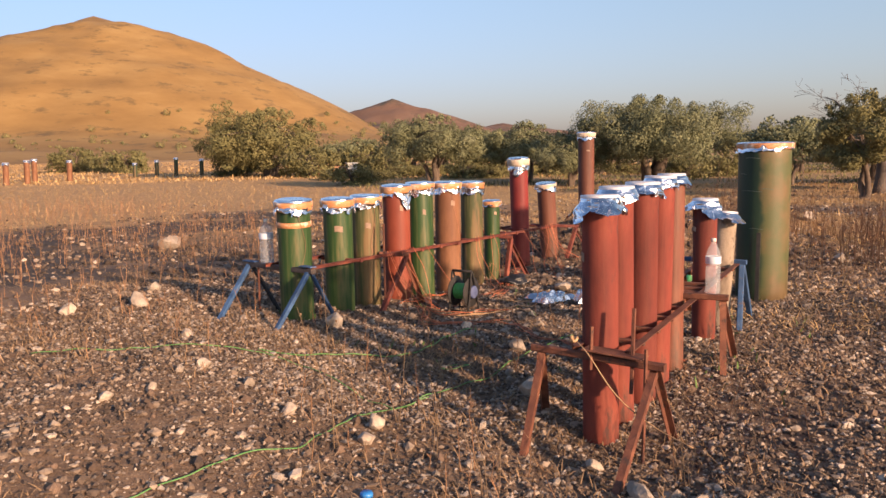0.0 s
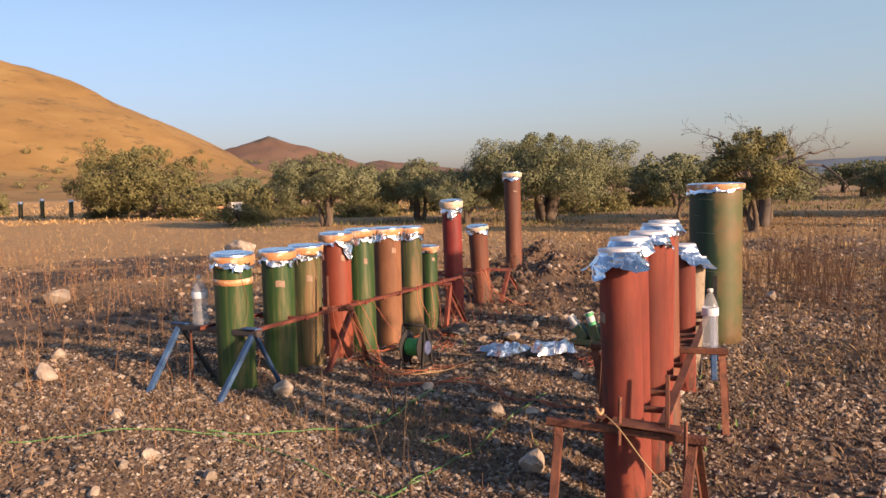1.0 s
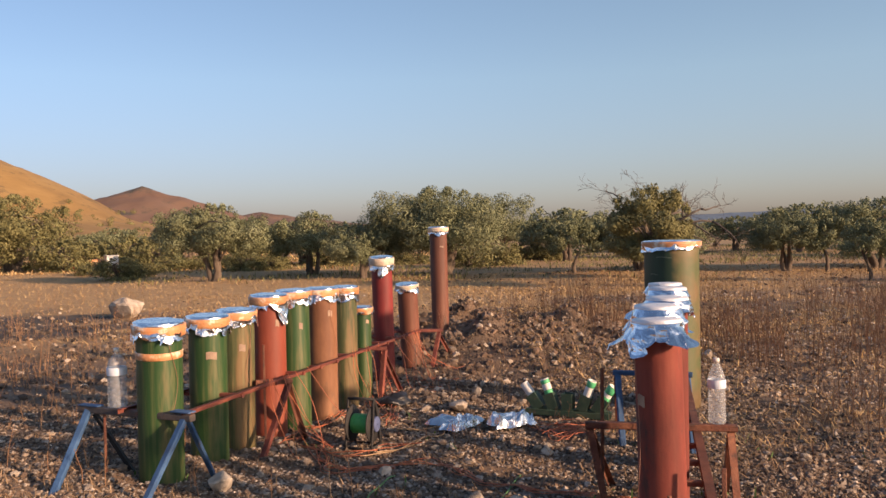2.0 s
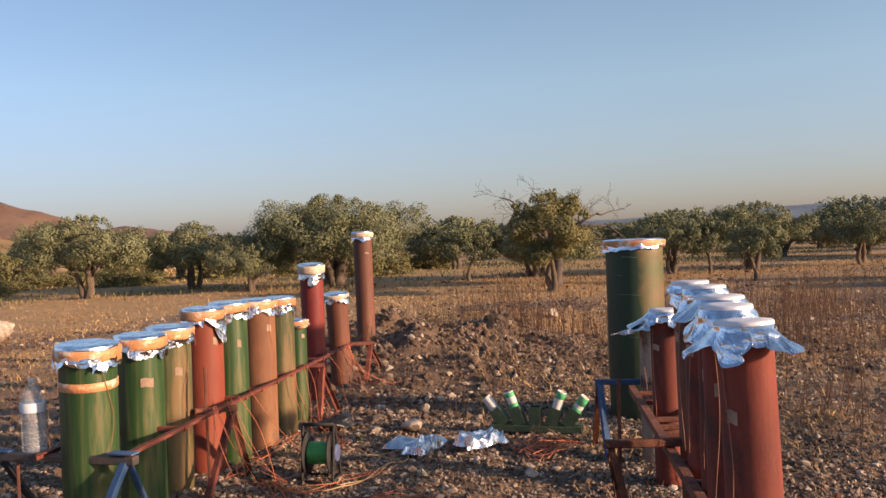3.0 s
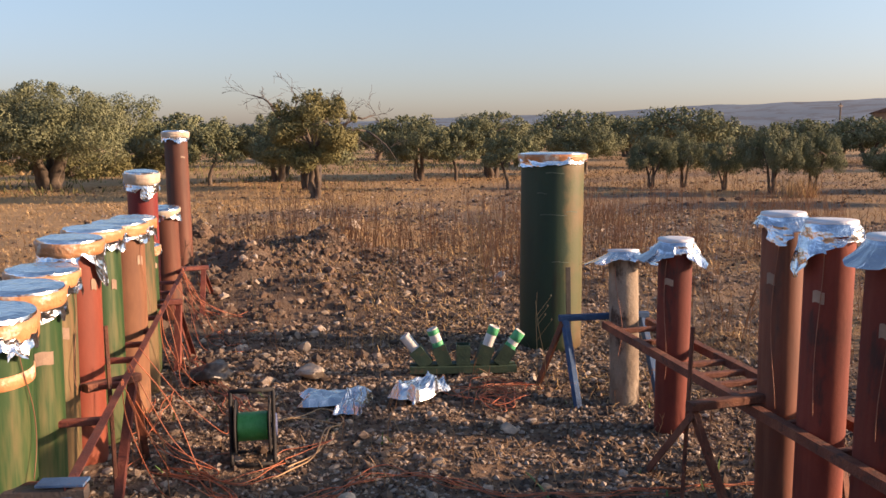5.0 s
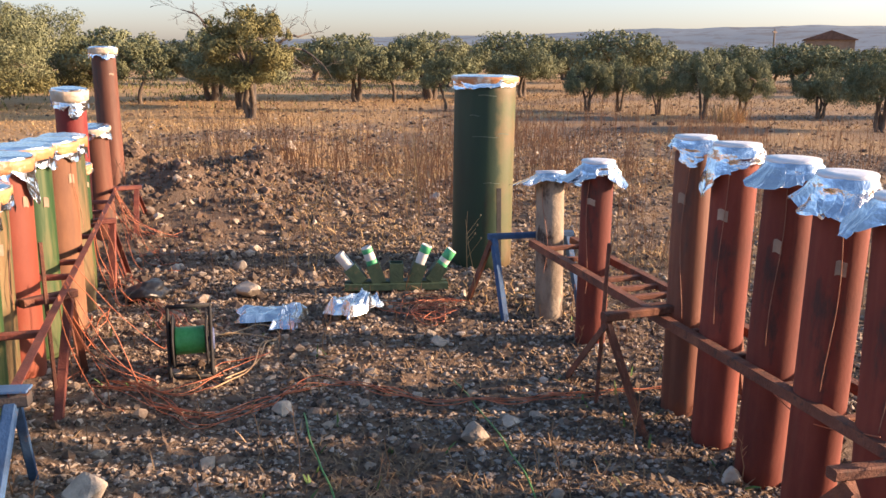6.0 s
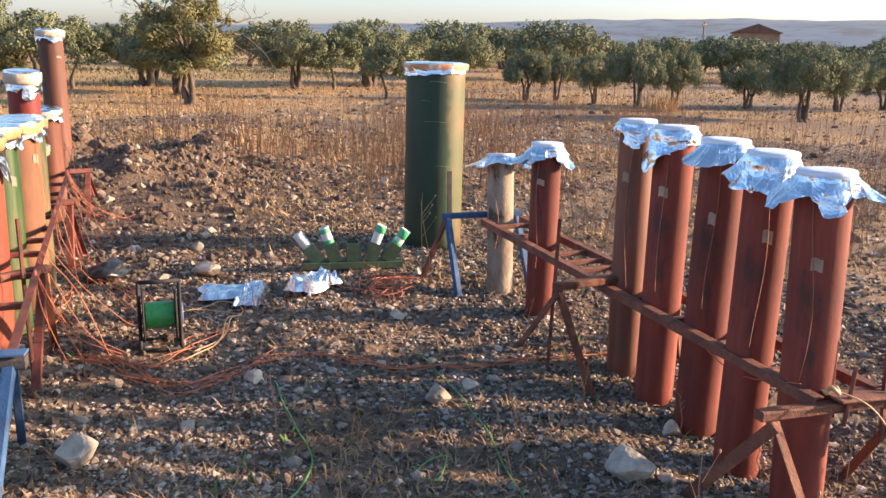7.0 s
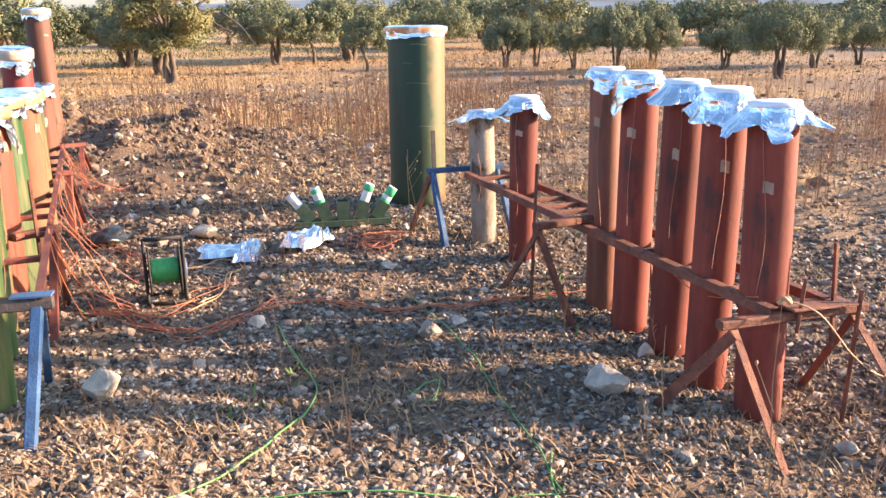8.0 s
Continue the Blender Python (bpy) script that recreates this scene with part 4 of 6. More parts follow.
# ---- cable reel ----
def cable_reel():
    d = math.degrees(math.atan2(-0.48, 0.88))
    ob = thing("cable_reel", pose(0.02, 7.0, gz(0.02, 7.0), 0, 0, d), "black steel cable reel wound with green cable", "cable reel")
    w, hgt, dep = 0.098, 0.35, 0.085
    for s in (-1, 1):
        part("stand_side", bm_tubes([(spline([(s * w, -dep, 0.012), (s * w, -dep * 0.6, 0.17), (s * w, -0.02, hgt), (s * w, dep * 0.6, 0.17), (s * w, dep, 0.012)], 5), 0.009)], 8), M["darksteel"], ob, smooth_faces=True)
        part("foot_bar", bm_tubes([([(s * w, -dep, 0.012), (s * w, dep, 0.012)], 0.009)], 8), M["darksteel"], ob, smooth_faces=True)
    part("handle", bm_tubes([([(-w, -0.02, hgt), (w, -0.02, hgt)], 0.011)], 8), M["darksteel"], ob, smooth_faces=True)
    for s in (-1, 1):
        part("base_bar", bm_tubes([([(-w, s * dep, 0.012), (w, s * dep, 0.012)], 0.008)], 8), M["darksteel"], ob, smooth_faces=True)
    axle = Matrix.Translation((0, 0, 0.17)) @ pose(0, 0, 0, 0, 90, 0)
    for s, mat, label in ((-1, "darksteel", ""), (1, "darksteel", "")):
        bm = bm_lathe([(0.02, s * 0.078 - 0.004), (0.128, s * 0.078 - 0.005), (0.132, s * 0.078), (0.128, s * 0.078 + 0.005), (0.02, s * 0.078 + 0.004)], 32)
        bm.transform(axle)
        part("flange", bm, M[mat], ob, label, True)
    prof = [(0.03, -0.07)] + [(0.066 + 0.004 * (k % 2), -0.07 + k * 0.14 / 26) for k in range(27)] + [(0.03, 0.07)]
    bm = bm_lathe(prof, 32)
    bm.transform(axle)
    part("cable_winding", bm, M["cable_green"], ob, "bright green cable", True)
    bm = bm_lathe([(0.004, 0.088), (0.055, 0.088), (0.055, 0.11), (0.05, 0.114), (0.004, 0.114)], 24)
    bm.transform(axle)
    part("hub_socket", bm, M["hub"], ob, "grey-blue plastic hub", True)
    part("axle", bm_tubes([([(-w, 0, 0.17), (w, 0, 0.17)], 0.012)], 8), M["darksteel"], ob, smooth_faces=True)


M["hub"] = material("grey_blue_plastic", ((0.06, 0.08, 0.17), (0.085, 0.11, 0.22), (0.12, 0.15, 0.27)), 20, 0.6, 0, 0.1)
cable_reel()


# ---- fan rack with four firework candles ----
def candle_rack():
    p, q = Vector((1.43, 7.62, 0)), Vector((1.97, 7.21, 0))
    mid, ang = (p + q) / 2, math.degrees(math.atan2(q.y - p.y, q.x - p.x))
    z = gz(mid.x, mid.y)
    ob = thing("candle_rack", pose(mid.x, mid.y, z, 0, 0, ang), "low green steel rack with five fanned sockets", "rack")
    for s in (-1, 1):
        channel = part("base_channel", bm_bar((-0.34, s * 0.036, 0.03), (0.34, s * 0.036, 0.03), 0.04, 0.048, bevel=0.08), M["greensteel"], ob)
        for e in (-1, 1):
            # the bar is closed; a dark plate paints the shade of its hollow
            part("channel_end", bm_box(e * 0.3405, s * 0.036, 0.03, 0.002, 0.028, 0.034), M["dark"], channel, "near-black plate as the shade of a hollow end")
    part("base_plate", bm_box(0, 0, 0.064, 0.62, 0.085, 0.006, 0.002), M["greensteel"], ob)
    sockets = []
    for k, lean in enumerate((-38, -20, 0, 20, 34)):
        x = -0.235 + k * 0.1175
        m = pose(x, 0, 0.066, 0, lean, 0)
        bm = bmesh.new()
        o, i, h = 0.044, 0.038, 0.12
        ring = [(-1, -1), (1, -1), (1, 1), (-1, 1)]
        vs = [[bm.verts.new((a * rr, b * rr, zz)) for a, b in ring] for rr, zz in ((o, -0.01), (o, h), (i, h), (i, 0.004))]
        for a, b in zip(vs, vs[1:]):
            for j in range(4):
                bm.faces.new((a[j], a[(j + 1) % 4], b[(j + 1) % 4], b[j]))
        bm.faces.new(vs[-1])
        bm.transform(m)
        part("socket", bm, M["greensteel"], ob)
        sockets.append((x, lean))
    for k, (tube, wrap) in {0: (0.16, 0), 1: (0.17, 1), 3: (0.18, 2), 4: (0.17, 3)}.items():
        x, lean = sockets[k]
        world_m = ob.matrix_world @ pose(x, 0, 0.066, 0, lean, 0)
        c = thing("firework_candle", world_m, ("white cardboard firework tube in a socket", "white and green firework tube in a socket", "white firework tube with a green tip", "green firework tube with a white band")[wrap], "firework tube", "firework candles in the green rack")
        top = 0.07 + tube
        bm = bm_lathe([(0.002, 0.006), (0.034, 0.006), (0.035, 0.012), (0.035, top - 0.004), (0.033, top), (0.029, top), (0.029, top - 0.012), (0.002, top - 0.013)], 24)
        card = part("card_tube", bm, M["white"], c, smooth_faces=True)
        for z0, z1 in {0: (), 1: ((0.11, 0.15), (0.2, 0.232)), 2: ((top - 0.055, top - 0.006),), 3: ((0.1, 0.14), (top - 0.07, top - 0.004))}[wrap]:
            part("green_wrap", bm_lathe([(0.0352, z0), (0.0362, z0 + 0.001), (0.0362, z1 - 0.001), (0.0352, z1)], 24), M["candle_green"], card, "bright green wrapper", True)


candle_rack()


# ---- discarded foil, blue scrap and stub ----
def crumpled_foil(x, y, sx, sy, hgt, rot, seed, label):
    n, bm = 26, bmesh.new()
    grid = []
    for i in range(n):
        row = []
        for j in range(n):
            u, v = i / (n - 1) - 0.5, j / (n - 1) - 0.5
            edge = 1 - max(abs(u), abs(v)) * 2
            k = 1 + 0.3 * noise.noise((u * 3, v * 3, seed))
            lump = 0.25 + 0.9 * abs(noise.noise((u * 2.1 + 5, v * 2.1, seed * 1.7))) + 0.7 * (crumple((u * 0.3, v * 0.3, 0), seed) - 0.2)
            z = hgt * max(0.04, lump * min(1, edge * 3 + 0.2))
            row.append(bm.verts.new((u * sx * k, v * sy * (1 + 0.35 * noise.noise((u * 4, 7, seed))), z)))
        grid.append(row)
    for i in range(n - 1):
        for j in range(n - 1):
            bm.faces.new((grid[i][j], grid[i + 1][j], grid[i + 1][j + 1], grid[i][j + 1]))
    ob = thing("foil_sheet", pose(x, y, gz(x, y) + 0.012, 0, 0, rot), label, "foil", "discarded foil sheets")
    part("sheet", bm, M["foil"], ob)


def black_bag(x, y):
    bm = bmesh.new()
    bmesh.ops.create_icosphere(bm, subdivisions=4, radius=1)
    for v in bm.verts:
        c = v.co.copy()
        k = 1 + 0.25 * noise.noise(c * 1.6) + 0.12 * abs(noise.noise(c * 4.5)) * 2
        v.co = Vector((c.x * 0.15 * k, c.y * 0.11 * k, max(c.z * 0.085 * k, -0.04)))
    ob = thing("plastic_bag", pose(x, y, gz(x, y) + 0.035, 0, 0, 30), "crumpled black plastic bag under the red rack", "bag")
    part("bag", bm, M["bag"], ob, smooth_faces=True)


black_bag(0.44, 8.42)
crumpled_foil(0.80, 7.52, 0.42, 0.26, 0.05, -30, 3.3, "crumpled silver foil sheet lying on the soil")
crumpled_foil(0.79, 7.30, 0.34, 0.15, 0.10, 40, 8.1, "folded strip of silver foil on the soil")
crumpled_foil(1.18, 7.18, 0.40, 0.19, 0.12, 12, 5.7, "crumpled ball of silver foil on the soil")


def rock(name, x, y, sx, sy, sz, seed, label, category="stone", mat="stone", parent=None, sub=3):
    bm = bmesh.new()
    bmesh.ops.create_icosphere(bm, subdivisions=sub, radius=1)
    for v in bm.verts:
        c = v.co.copy()
        k = 1 + 0.28 * noise.noise(c * 1.1 + Vector((seed, 0, 0))) + 0.12 * noise.noise(c * 2.7 + Vector((0, seed, 0)))
        c = c * k
        for cut in range(11):
            nrm = Vector((math.sin(seed * 3 + cut * 2.4), math.cos(seed * 5 + cut * 1.7), math.sin(seed + cut * 4.1))).normalized()
            over = c.dot(nrm) - 0.66
            if over > 0:
                c -= nrm * over * 0.97
        v.co = Vector((c.x * sx, c.y * sy, c.z * sz))
    ob = thing(name, pose(x, y, gz(x, y) + sz * 0.55, 0, 0, seed * 57), label, category, "larger stones on the field")
    part("stone", bm, M[mat], ob)


ROCKS = [(0.50, 5.52, 0.07, 0.06, 0.06), (0.59, 4.61, 0.115, 0.08, 0.07), (1.09, 4.70, 0.045, 0.045, 0.045), (0.94, 8.02, 0.16, 0.10, 0.06), (1.23, 8.61, 0.055, 0.05, 0.05),
         (0.09, 6.31, 0.06, 0.05, 0.04), (0.45, 5.05, 0.035, 0.035, 0.03), (-0.40, 6.07, 0.045, 0.035, 0.03), (1.23, 6.51, 0.06, 0.05, 0.03), (0.73, 5.53, 0.05, 0.04, 0.03), (-3.0, 5.95, 0.09, 0.075, 0.065), (-2.6, 6.3, 0.10, 0.08, 0.075),
         (-2.8, 7.05, 0.07, 0.065, 0.07), (-1.33, 4.5, 0.06, 0.05, 0.04), (-0.22, 4.02, 0.055, 0.05, 0.055), (-0.23, 3.78, 0.06, 0.05, 0.045), (-0.69, 4.05, 0.045, 0.04, 0.04), (-1.0, 4.32, 0.04, 0.035, 0.035), (-1.6, 3.85, 0.045, 0.04, 0.035),
         (-1.43, 4.02, 0.035, 0.03, 0.028), (-1.75, 5.25, 0.055, 0.045, 0.04), (-4.8, 11.9, 0.22, 0.16, 0.15), (1.05, 3.36, 0.10, 0.05, 0.05), (0.88, 3.75, 0.05, 0.04, 0.035), (-3.6, 18.6, 0.45, 0.35, 0.3), (5.15, 13.9, 0.12, 0.1, 0.11), (4.1, 9.6, 0.09, 0.07, 0.07)]
for i, (x, y, sx, sy, sz) in enumerate(ROCKS):
    rock("rock", x, y, sx, sy, sz, 1.37 * i + 0.4, "pale limestone rock half sunk in the soil")
rock("rock", -0.885, 5.975, 0.095, 0.08, 0.085, 4.3, "pale angular limestone block beside the blue trestle")
scrap = thing("plastic_scrap", pose(-0.11, 3.17, gz(-0.11, 3.17) + 0.004, 0, 0, 20), "small blue plastic scrap on the soil", "litter")
part("cap", bm_lathe([(0.002, 0.022), (0.024, 0.022), (0.028, 0.016), (0.029, 0.0), (0.026, 0.0), (0.024, 0.015), (0.002, 0.016)], 20), M["blue_plastic"], scrap, smooth_faces=True)


# ---- cables and wires on the ground ----
def ground_cable(name, label, pts, r, mat, strands=1, spread=0.0, seed=0, lift=0.012):
    rnd = random.Random(seed)
    ob = thing(name, pose(pts[0][0], pts[0][1], 0), label, "cable")
    for s in range(strands):
        run = []
        ox, oy = rnd.gauss(0, spread * 0.5), rnd.gauss(0, spread * 0.5)
        some = pts if strands < 3 else pts[rnd.randint(0, max(0, len(pts) // 3)):len(pts) - rnd.randint(0, max(0, len(pts) // 3))]
        for x, y in (some if len(some) > 2 else pts):
            run.append((x + ox + rnd.gauss(0, spread), y + oy + rnd.gauss(0, spread), 0))
        smooth_run = [v + Vector((noise.noise((v.x * 5, v.y * 5, s * 2.7 + seed)), noise.noise((v.x * 5, s * 1.9, v.y * 5 + seed)), 0)) * (0.05 if strands > 2 else 0.0) for v in spline(run, 9)]
        out = [(v.x - pts[0][0], v.y - pts[0][1], gz(v.x, v.y) + r + lift + 0.012 * noise.noise((v.x * 7, v.y * 7, s + seed)) + (0.02 * abs(noise.noise((v.x * 3, v.y * 3, s * 3.3))) if strands > 1 else 0)) for v in smooth_run]
        part("strand", bm_tubes([(out, r)], 5), M[mat], ob, smooth_faces=True)


ground_cable("green_cable", "pale green cable lying over the stony soil", [(-1.1, 2.6), (-0.88, 3.1), (-0.73, 3.36), (-0.53, 3.58), (-0.42, 3.9), (-0.3, 4.2), (-0.14, 4.40), (0.0, 4.5)], 0.003, "wire_green", seed=1)
ground_cable("green_cable", "pale green cable lying over the stony soil", [(-2.5, 4.65), (-2.2, 4.72), (-1.7, 4.9), (-1.22, 5.03), (-0.9, 4.95), (-0.49, 4.6), (-0.17, 4.36)], 0.003, "wire_green", seed=2)
ground_cable("green_cable", "green cable winding across the burnt soil", [(0.14, 6.21), (-0.02, 5.92), (-0.13, 5.66), (-0.22, 5.5), (-0.40, 5.37), (-0.68, 5.22), (-0.9, 5.15), (-1.2, 5.1)], 0.004, "wire_green", seed=3)
ground_cable("green_cable", "green cable winding across the burnt soil", [(0.91, 6.06), (0.70, 5.66), (0.48, 5.26), (0.34, 5.03), (0.23, 4.88), (0.03, 4.6), (-0.17, 4.34)], 0.0035, "wire_green", seed=4)
ground_cable("cable_tangle", "loose loops of green cable among weeds", [(0.0, 5.28), (0.13, 5.3), (0.17, 5.2), (0.08, 5.16), (0.02, 5.12), (0.09, 5.25)], 0.003, "wire_green", 1, 0.03, 5)
ground_cable("orange_wires", "bundle of loose orange wires on the soil", [(-0.37, 7.1), (-0.30, 6.86), (-0.24, 6.5), (-0.1, 6.43), (0.13, 6.41), (0.3, 6.44)], 0.0024, "wire_orange", 8, 0.03, 6, 0.015)
ground_cable("orange_wires", "bundle of loose orange wires on the soil", [(-0.33, 7.18), (-0.21, 6.84), (-0.05, 6.8), (0.1, 6.87), (0.42, 6.95)], 0.0024, "wire_orange", 4, 0.035, 7, 0.015)
ground_cable("orange_wires", "long orange wires running to the rusty rack", [(0.18, 6.45), (0.42, 6.41), (0.52, 6.18), (0.66, 5.93), (0.89, 5.71), (1.17, 5.54), (1.40, 5.42), (1.62, 5.30)], 0.0023, "wire_orange", 5, 0.018, 8, 0.012)
ground_cable("orange_wires", "orange wires trailing along the red rack", [(0.62, 9.6), (0.5, 9.1), (0.44, 8.7), (0.36, 8.3), (0.33, 7.9), (0.25, 7.5)], 0.0022, "wire_orange", 8, 0.05, 9, 0.03)
ground_cable("orange_wires", "orange wires heaped beneath the red rack", [(-0.5, 7.1), (-0.35, 7.4), (-0.25, 7.7), (-0.05, 8.0), (0.1, 8.4)], 0.0022, "wire_orange", 5, 0.05, 10, 0.03)
ground_cable("orange_wires", "tangle of orange wires and dead weeds", [(1.35, 6.95), (1.5, 7.02), (1.62, 6.9), (1.5, 6.75), (1.36, 6.85), (1.48, 6.95), (1.6, 6.8)], 0.0022, "wire_orange", 10, 0.08, 11, 0.03)
ground_cable("tan_wire", "loose yellow-tan wire beside the reel", [(-0.0, 6.74), (0.24, 6.83), (0.49, 7.02), (0.62, 7.16), (0.55, 7.35), (0.3, 7.3)], 0.004, "wire_tan", 2, 0.03, 12)
def rack_wires(s0, s1, count, seed, label):
    """Loose igniter wires hung over the rail and trailing to the ground."""
    rnd = random.Random(seed)
    p0 = lerp(c0, c1, s0)
    ob = thing("igniter_wires", pose(p0[0], p0[1], 0), label, "cable")
    for k in range(count):
        p = lerp(c0, c1, rnd.uniform(s0, s1))
        out, along = rnd.uniform(0.08, 0.38), rnd.uniform(-0.25, 0.3)
        e = (p[0] + out * 0.88 + along * 0.45, p[1] - out * 0.45 + along * 0.88)
        m = (p[0] + out * rnd.uniform(0.15, 0.5), p[1] - out * 0.2 + along * 0.4)
        f = (e[0] + rnd.uniform(-0.15, 0.25), e[1] + rnd.uniform(-0.2, 0.2))
        run = [(p[0], p[1], p[2] + 0.02), (m[0], m[1], p[2] * rnd.uniform(0.35, 0.75)), (e[0], e[1], gz(*e) + 0.03), (f[0], f[1], gz(*f) + 0.012)]
        part("strand", bm_tubes([([v - Vector((p0[0], p0[1], 0)) for v in spline(run, 7)], 0.0022)], 5), M["wire_orange"], ob, smooth_faces=True)


rack_wires(0.22, 0.36, 8, 501, "loose orange igniter wires hanging under the red tube")
rack_wires(0.55, 0.72, 5, 502, "orange igniter wires trailing from the red rack")
rack_wires(0.78, 0.98, 14, 503, "tangled orange igniter wires at the rack's far end")
hang = thing("hanging_wire", pose(0, 0, 0), "thin tan wire hung from the rack's near end", "cable")
part("strand", bm_tubes([(spline([(0.80, 4.02, 0.45), (0.86, 3.9, 0.40), (0.99, 3.8, 0.22), (1.15, 3.72, 0.1), (1.3, 3.55, 0.06)], 6), 0.003)], 5), M["wire_tan"], hang, smooth_faces=True)
part("strand", bm_tubes([(spline([(1.42, 5.0, 0.34), (1.22, 4.72, 0.36), (1.0, 4.42, 0.33), (0.82, 4.12, 0.43)], 6), 0.0022)], 5), M["wire_orange"], hang, smooth_faces=True)
part("knot", bm_tubes([(spline([(0.79, 4.03, 0.43), (0.815, 4.01, 0.455), (0.80, 3.99, 0.44), (0.785, 4.01, 0.46), (0.81, 4.03, 0.44)], 5), 0.008)], 6), M["wire_tan"], hang, "knot of tan cord", True)


# ---- olive trees, scrub and the dead tree ----
def leaf_cloud(centres, radii, count, size, seed, droop=0.4):
    rng = np.random.default_rng(seed)
    weight = np.asarray(radii) ** 2
    which = rng.choice(len(centres), count, p=weight / weight.sum())
    c, r = np.asarray(centres)[which], np.asarray(radii)[which]
    d = rng.normal(size=(count, 3))
    d /= np.linalg.norm(d, axis=1)[:, None]
    p = c + d * (r * (0.68 + 0.38 * rng.random(count)))[:, None] * np.array([1, 1, 0.85])
    face = d + np.array([0, 0, 0.2]) + rng.normal(scale=0.26, size=(count, 3))
    along = np.cross(face, rng.normal(size=(count, 3)))
    along /= np.linalg.norm(along, axis=1)[:, None]
    along += np.array([0, 0, -droop])
    side = np.cross(along, face)
    side /= np.linalg.norm(side, axis=1)[:, None]
    s = size * (0.6 + 0.8 * rng.random(count))[:, None]
    verts = np.stack([p - along * s * 0.5, p + side * s * 0.26, p + along * s * 0.5, p - side * s * 0.26], axis=1).reshape(-1, 3)
    return verts, np.arange(count * 4).reshape(-1, 4)


def olive_tree(seed, w, h, label, leaves=9000, limbs=3, low=0.28, mat="leaf", category="tree", name="olive_tree", size=0.15):
    rnd = random.Random(seed)
    ob = thing(name, pose(0, 0, 0), label, category, "olive trees of the grove")
    runs, tips = [], []
    for k in range(limbs):
        a = k * math.tau / limbs + rnd.uniform(-0.5, 0.5)
        reach = w * rnd.uniform(0.1, 0.2)
        base = Vector((0.07 * w / 4 * math.cos(a), 0.07 * w / 4 * math.sin(a), -0.1))
        knee = Vector((reach * 0.35 * math.cos(a), reach * 0.35 * math.sin(a), h * rnd.uniform(0.22, 0.3)))
        top = Vector((reach * math.cos(a + 0.3), reach * math.sin(a + 0.3), h * rnd.uniform(0.55, 0.7)))
        pts = spline([base, (base + knee) / 2 + Vector((rnd.uniform(-0.1, 0.1), rnd.uniform(-0.1, 0.1), 0)), knee, (knee + top) / 2 + Vector((rnd.uniform(-0.15, 0.15), rnd.uniform(-0.15, 0.15), 0)), top], 4)
        r0 = 0.068 * w / 2.2 * rnd.uniform(0.8, 1.15)
        runs.append((pts, [r0 * (1.35 if i < 2 else 1) * (1 - 0.75 * i / len(pts)) * (1 + 0.15 * math.sin(i * 2.2 + k)) for i in range(len(pts))]))
        for j in range(3):
            s = rnd.randint(len(pts) // 2, len(pts) - 1)
            b = rnd.uniform(0, math.tau)
            tip = Vector((w * 0.42 * rnd.uniform(0.4, 1) * math.cos(b), w * 0.42 * rnd.uniform(0.4, 1) * math.sin(b), h * rnd.uniform(0.45, 0.72)))
            mid = (pts[s] + tip) / 2 + Vector((0, 0, 0.08 * h))
            runs.append((spline([pts[s], mid, tip], 3), [r0 * 0.3, r0 * 0.27, r0 * 0.24, r0 * 0.2, r0 * 0.17, r0 * 0.13, r0 * 0.08]))
            tips.append(tip)
    part("trunk", bm_tubes(runs, 8), M["bark"], ob, "gnarled grey-brown bark", True)
    centres, radii = [], []
    # large boughs of leaf with gaps between them, then smaller tufts and upright shoots
    for k in range(30):
        a, u = rnd.uniform(0, math.tau), rnd.random() ** 0.35
        zz = rnd.uniform(low, 0.93)
        env = math.sqrt(max(0.05, 1 - ((zz - 0.58) / 0.48) ** 2)) if zz > 0.58 else 0.75 + 0.25 * (zz - low) / (0.58 - low)
        rr = w * 0.46 * u * env * rnd.uniform(0.85, 1.05)
        c, rad = Vector((rr * math.cos(a), rr * math.sin(a), h * zz - 0.04 * h)), w * rnd.uniform(0.085, 0.135)
        centres.append(tuple(c))
        radii.append(rad)
        for m in range(3):
            d = Vector((rnd.gauss(0, 1), rnd.gauss(0, 1), rnd.gauss(0.3, 0.8))).normalized()
            centres.append(tuple(c + d * rad * rnd.uniform(0.8, 1.15)))
            radii.append(rad * rnd.uniform(0.25, 0.5))
    for t in tips:
        centres.append(tuple(t))
        radii.append(w * rnd.uniform(0.08, 0.12))
    for k in range(26):
        a = rnd.uniform(0, math.tau)
        rr = w * 0.42 * rnd.random() ** 0.7
        zz = h * (1.02 - 0.3 * (rr / (w * 0.42)) ** 2)
        for m in range(3):
            centres.append((rr * math.cos(a), rr * math.sin(a), zz + m * 0.03 * h))
            radii.append(w * (0.035 - 0.01 * m))
    verts, faces = leaf_cloud(centres, radii, leaves, size, seed)
    verts[:, 2] *= 0.85
    crown = new("crown", quick_mesh("crown", verts, faces, M[mat]))
    crown.parent = ob
    tagged(crown, "dusty grey-green leaves")
    return ob


def place(ob, x, y, rot, scale):
    ob.matrix_world = Matrix.LocRotScale((x, y, gz(x, y) - 0.02), Euler((0, 0, radians(rot))), scale if hasattr(scale, "__len__") else (scale,) * 3)
    return ob


def plant(src, x, y, rot, scale):
    keep = src.scale.copy()
    src.scale = (1, 1, 1)
    ob = copy_thing(src, Matrix.LocRotScale((x, y, gz(x, y) - 0.02), Euler((0, 0, radians(rot))), scale if hasattr(scale, "__len__") else (scale,) * 3))
    src.scale = keep
    return ob


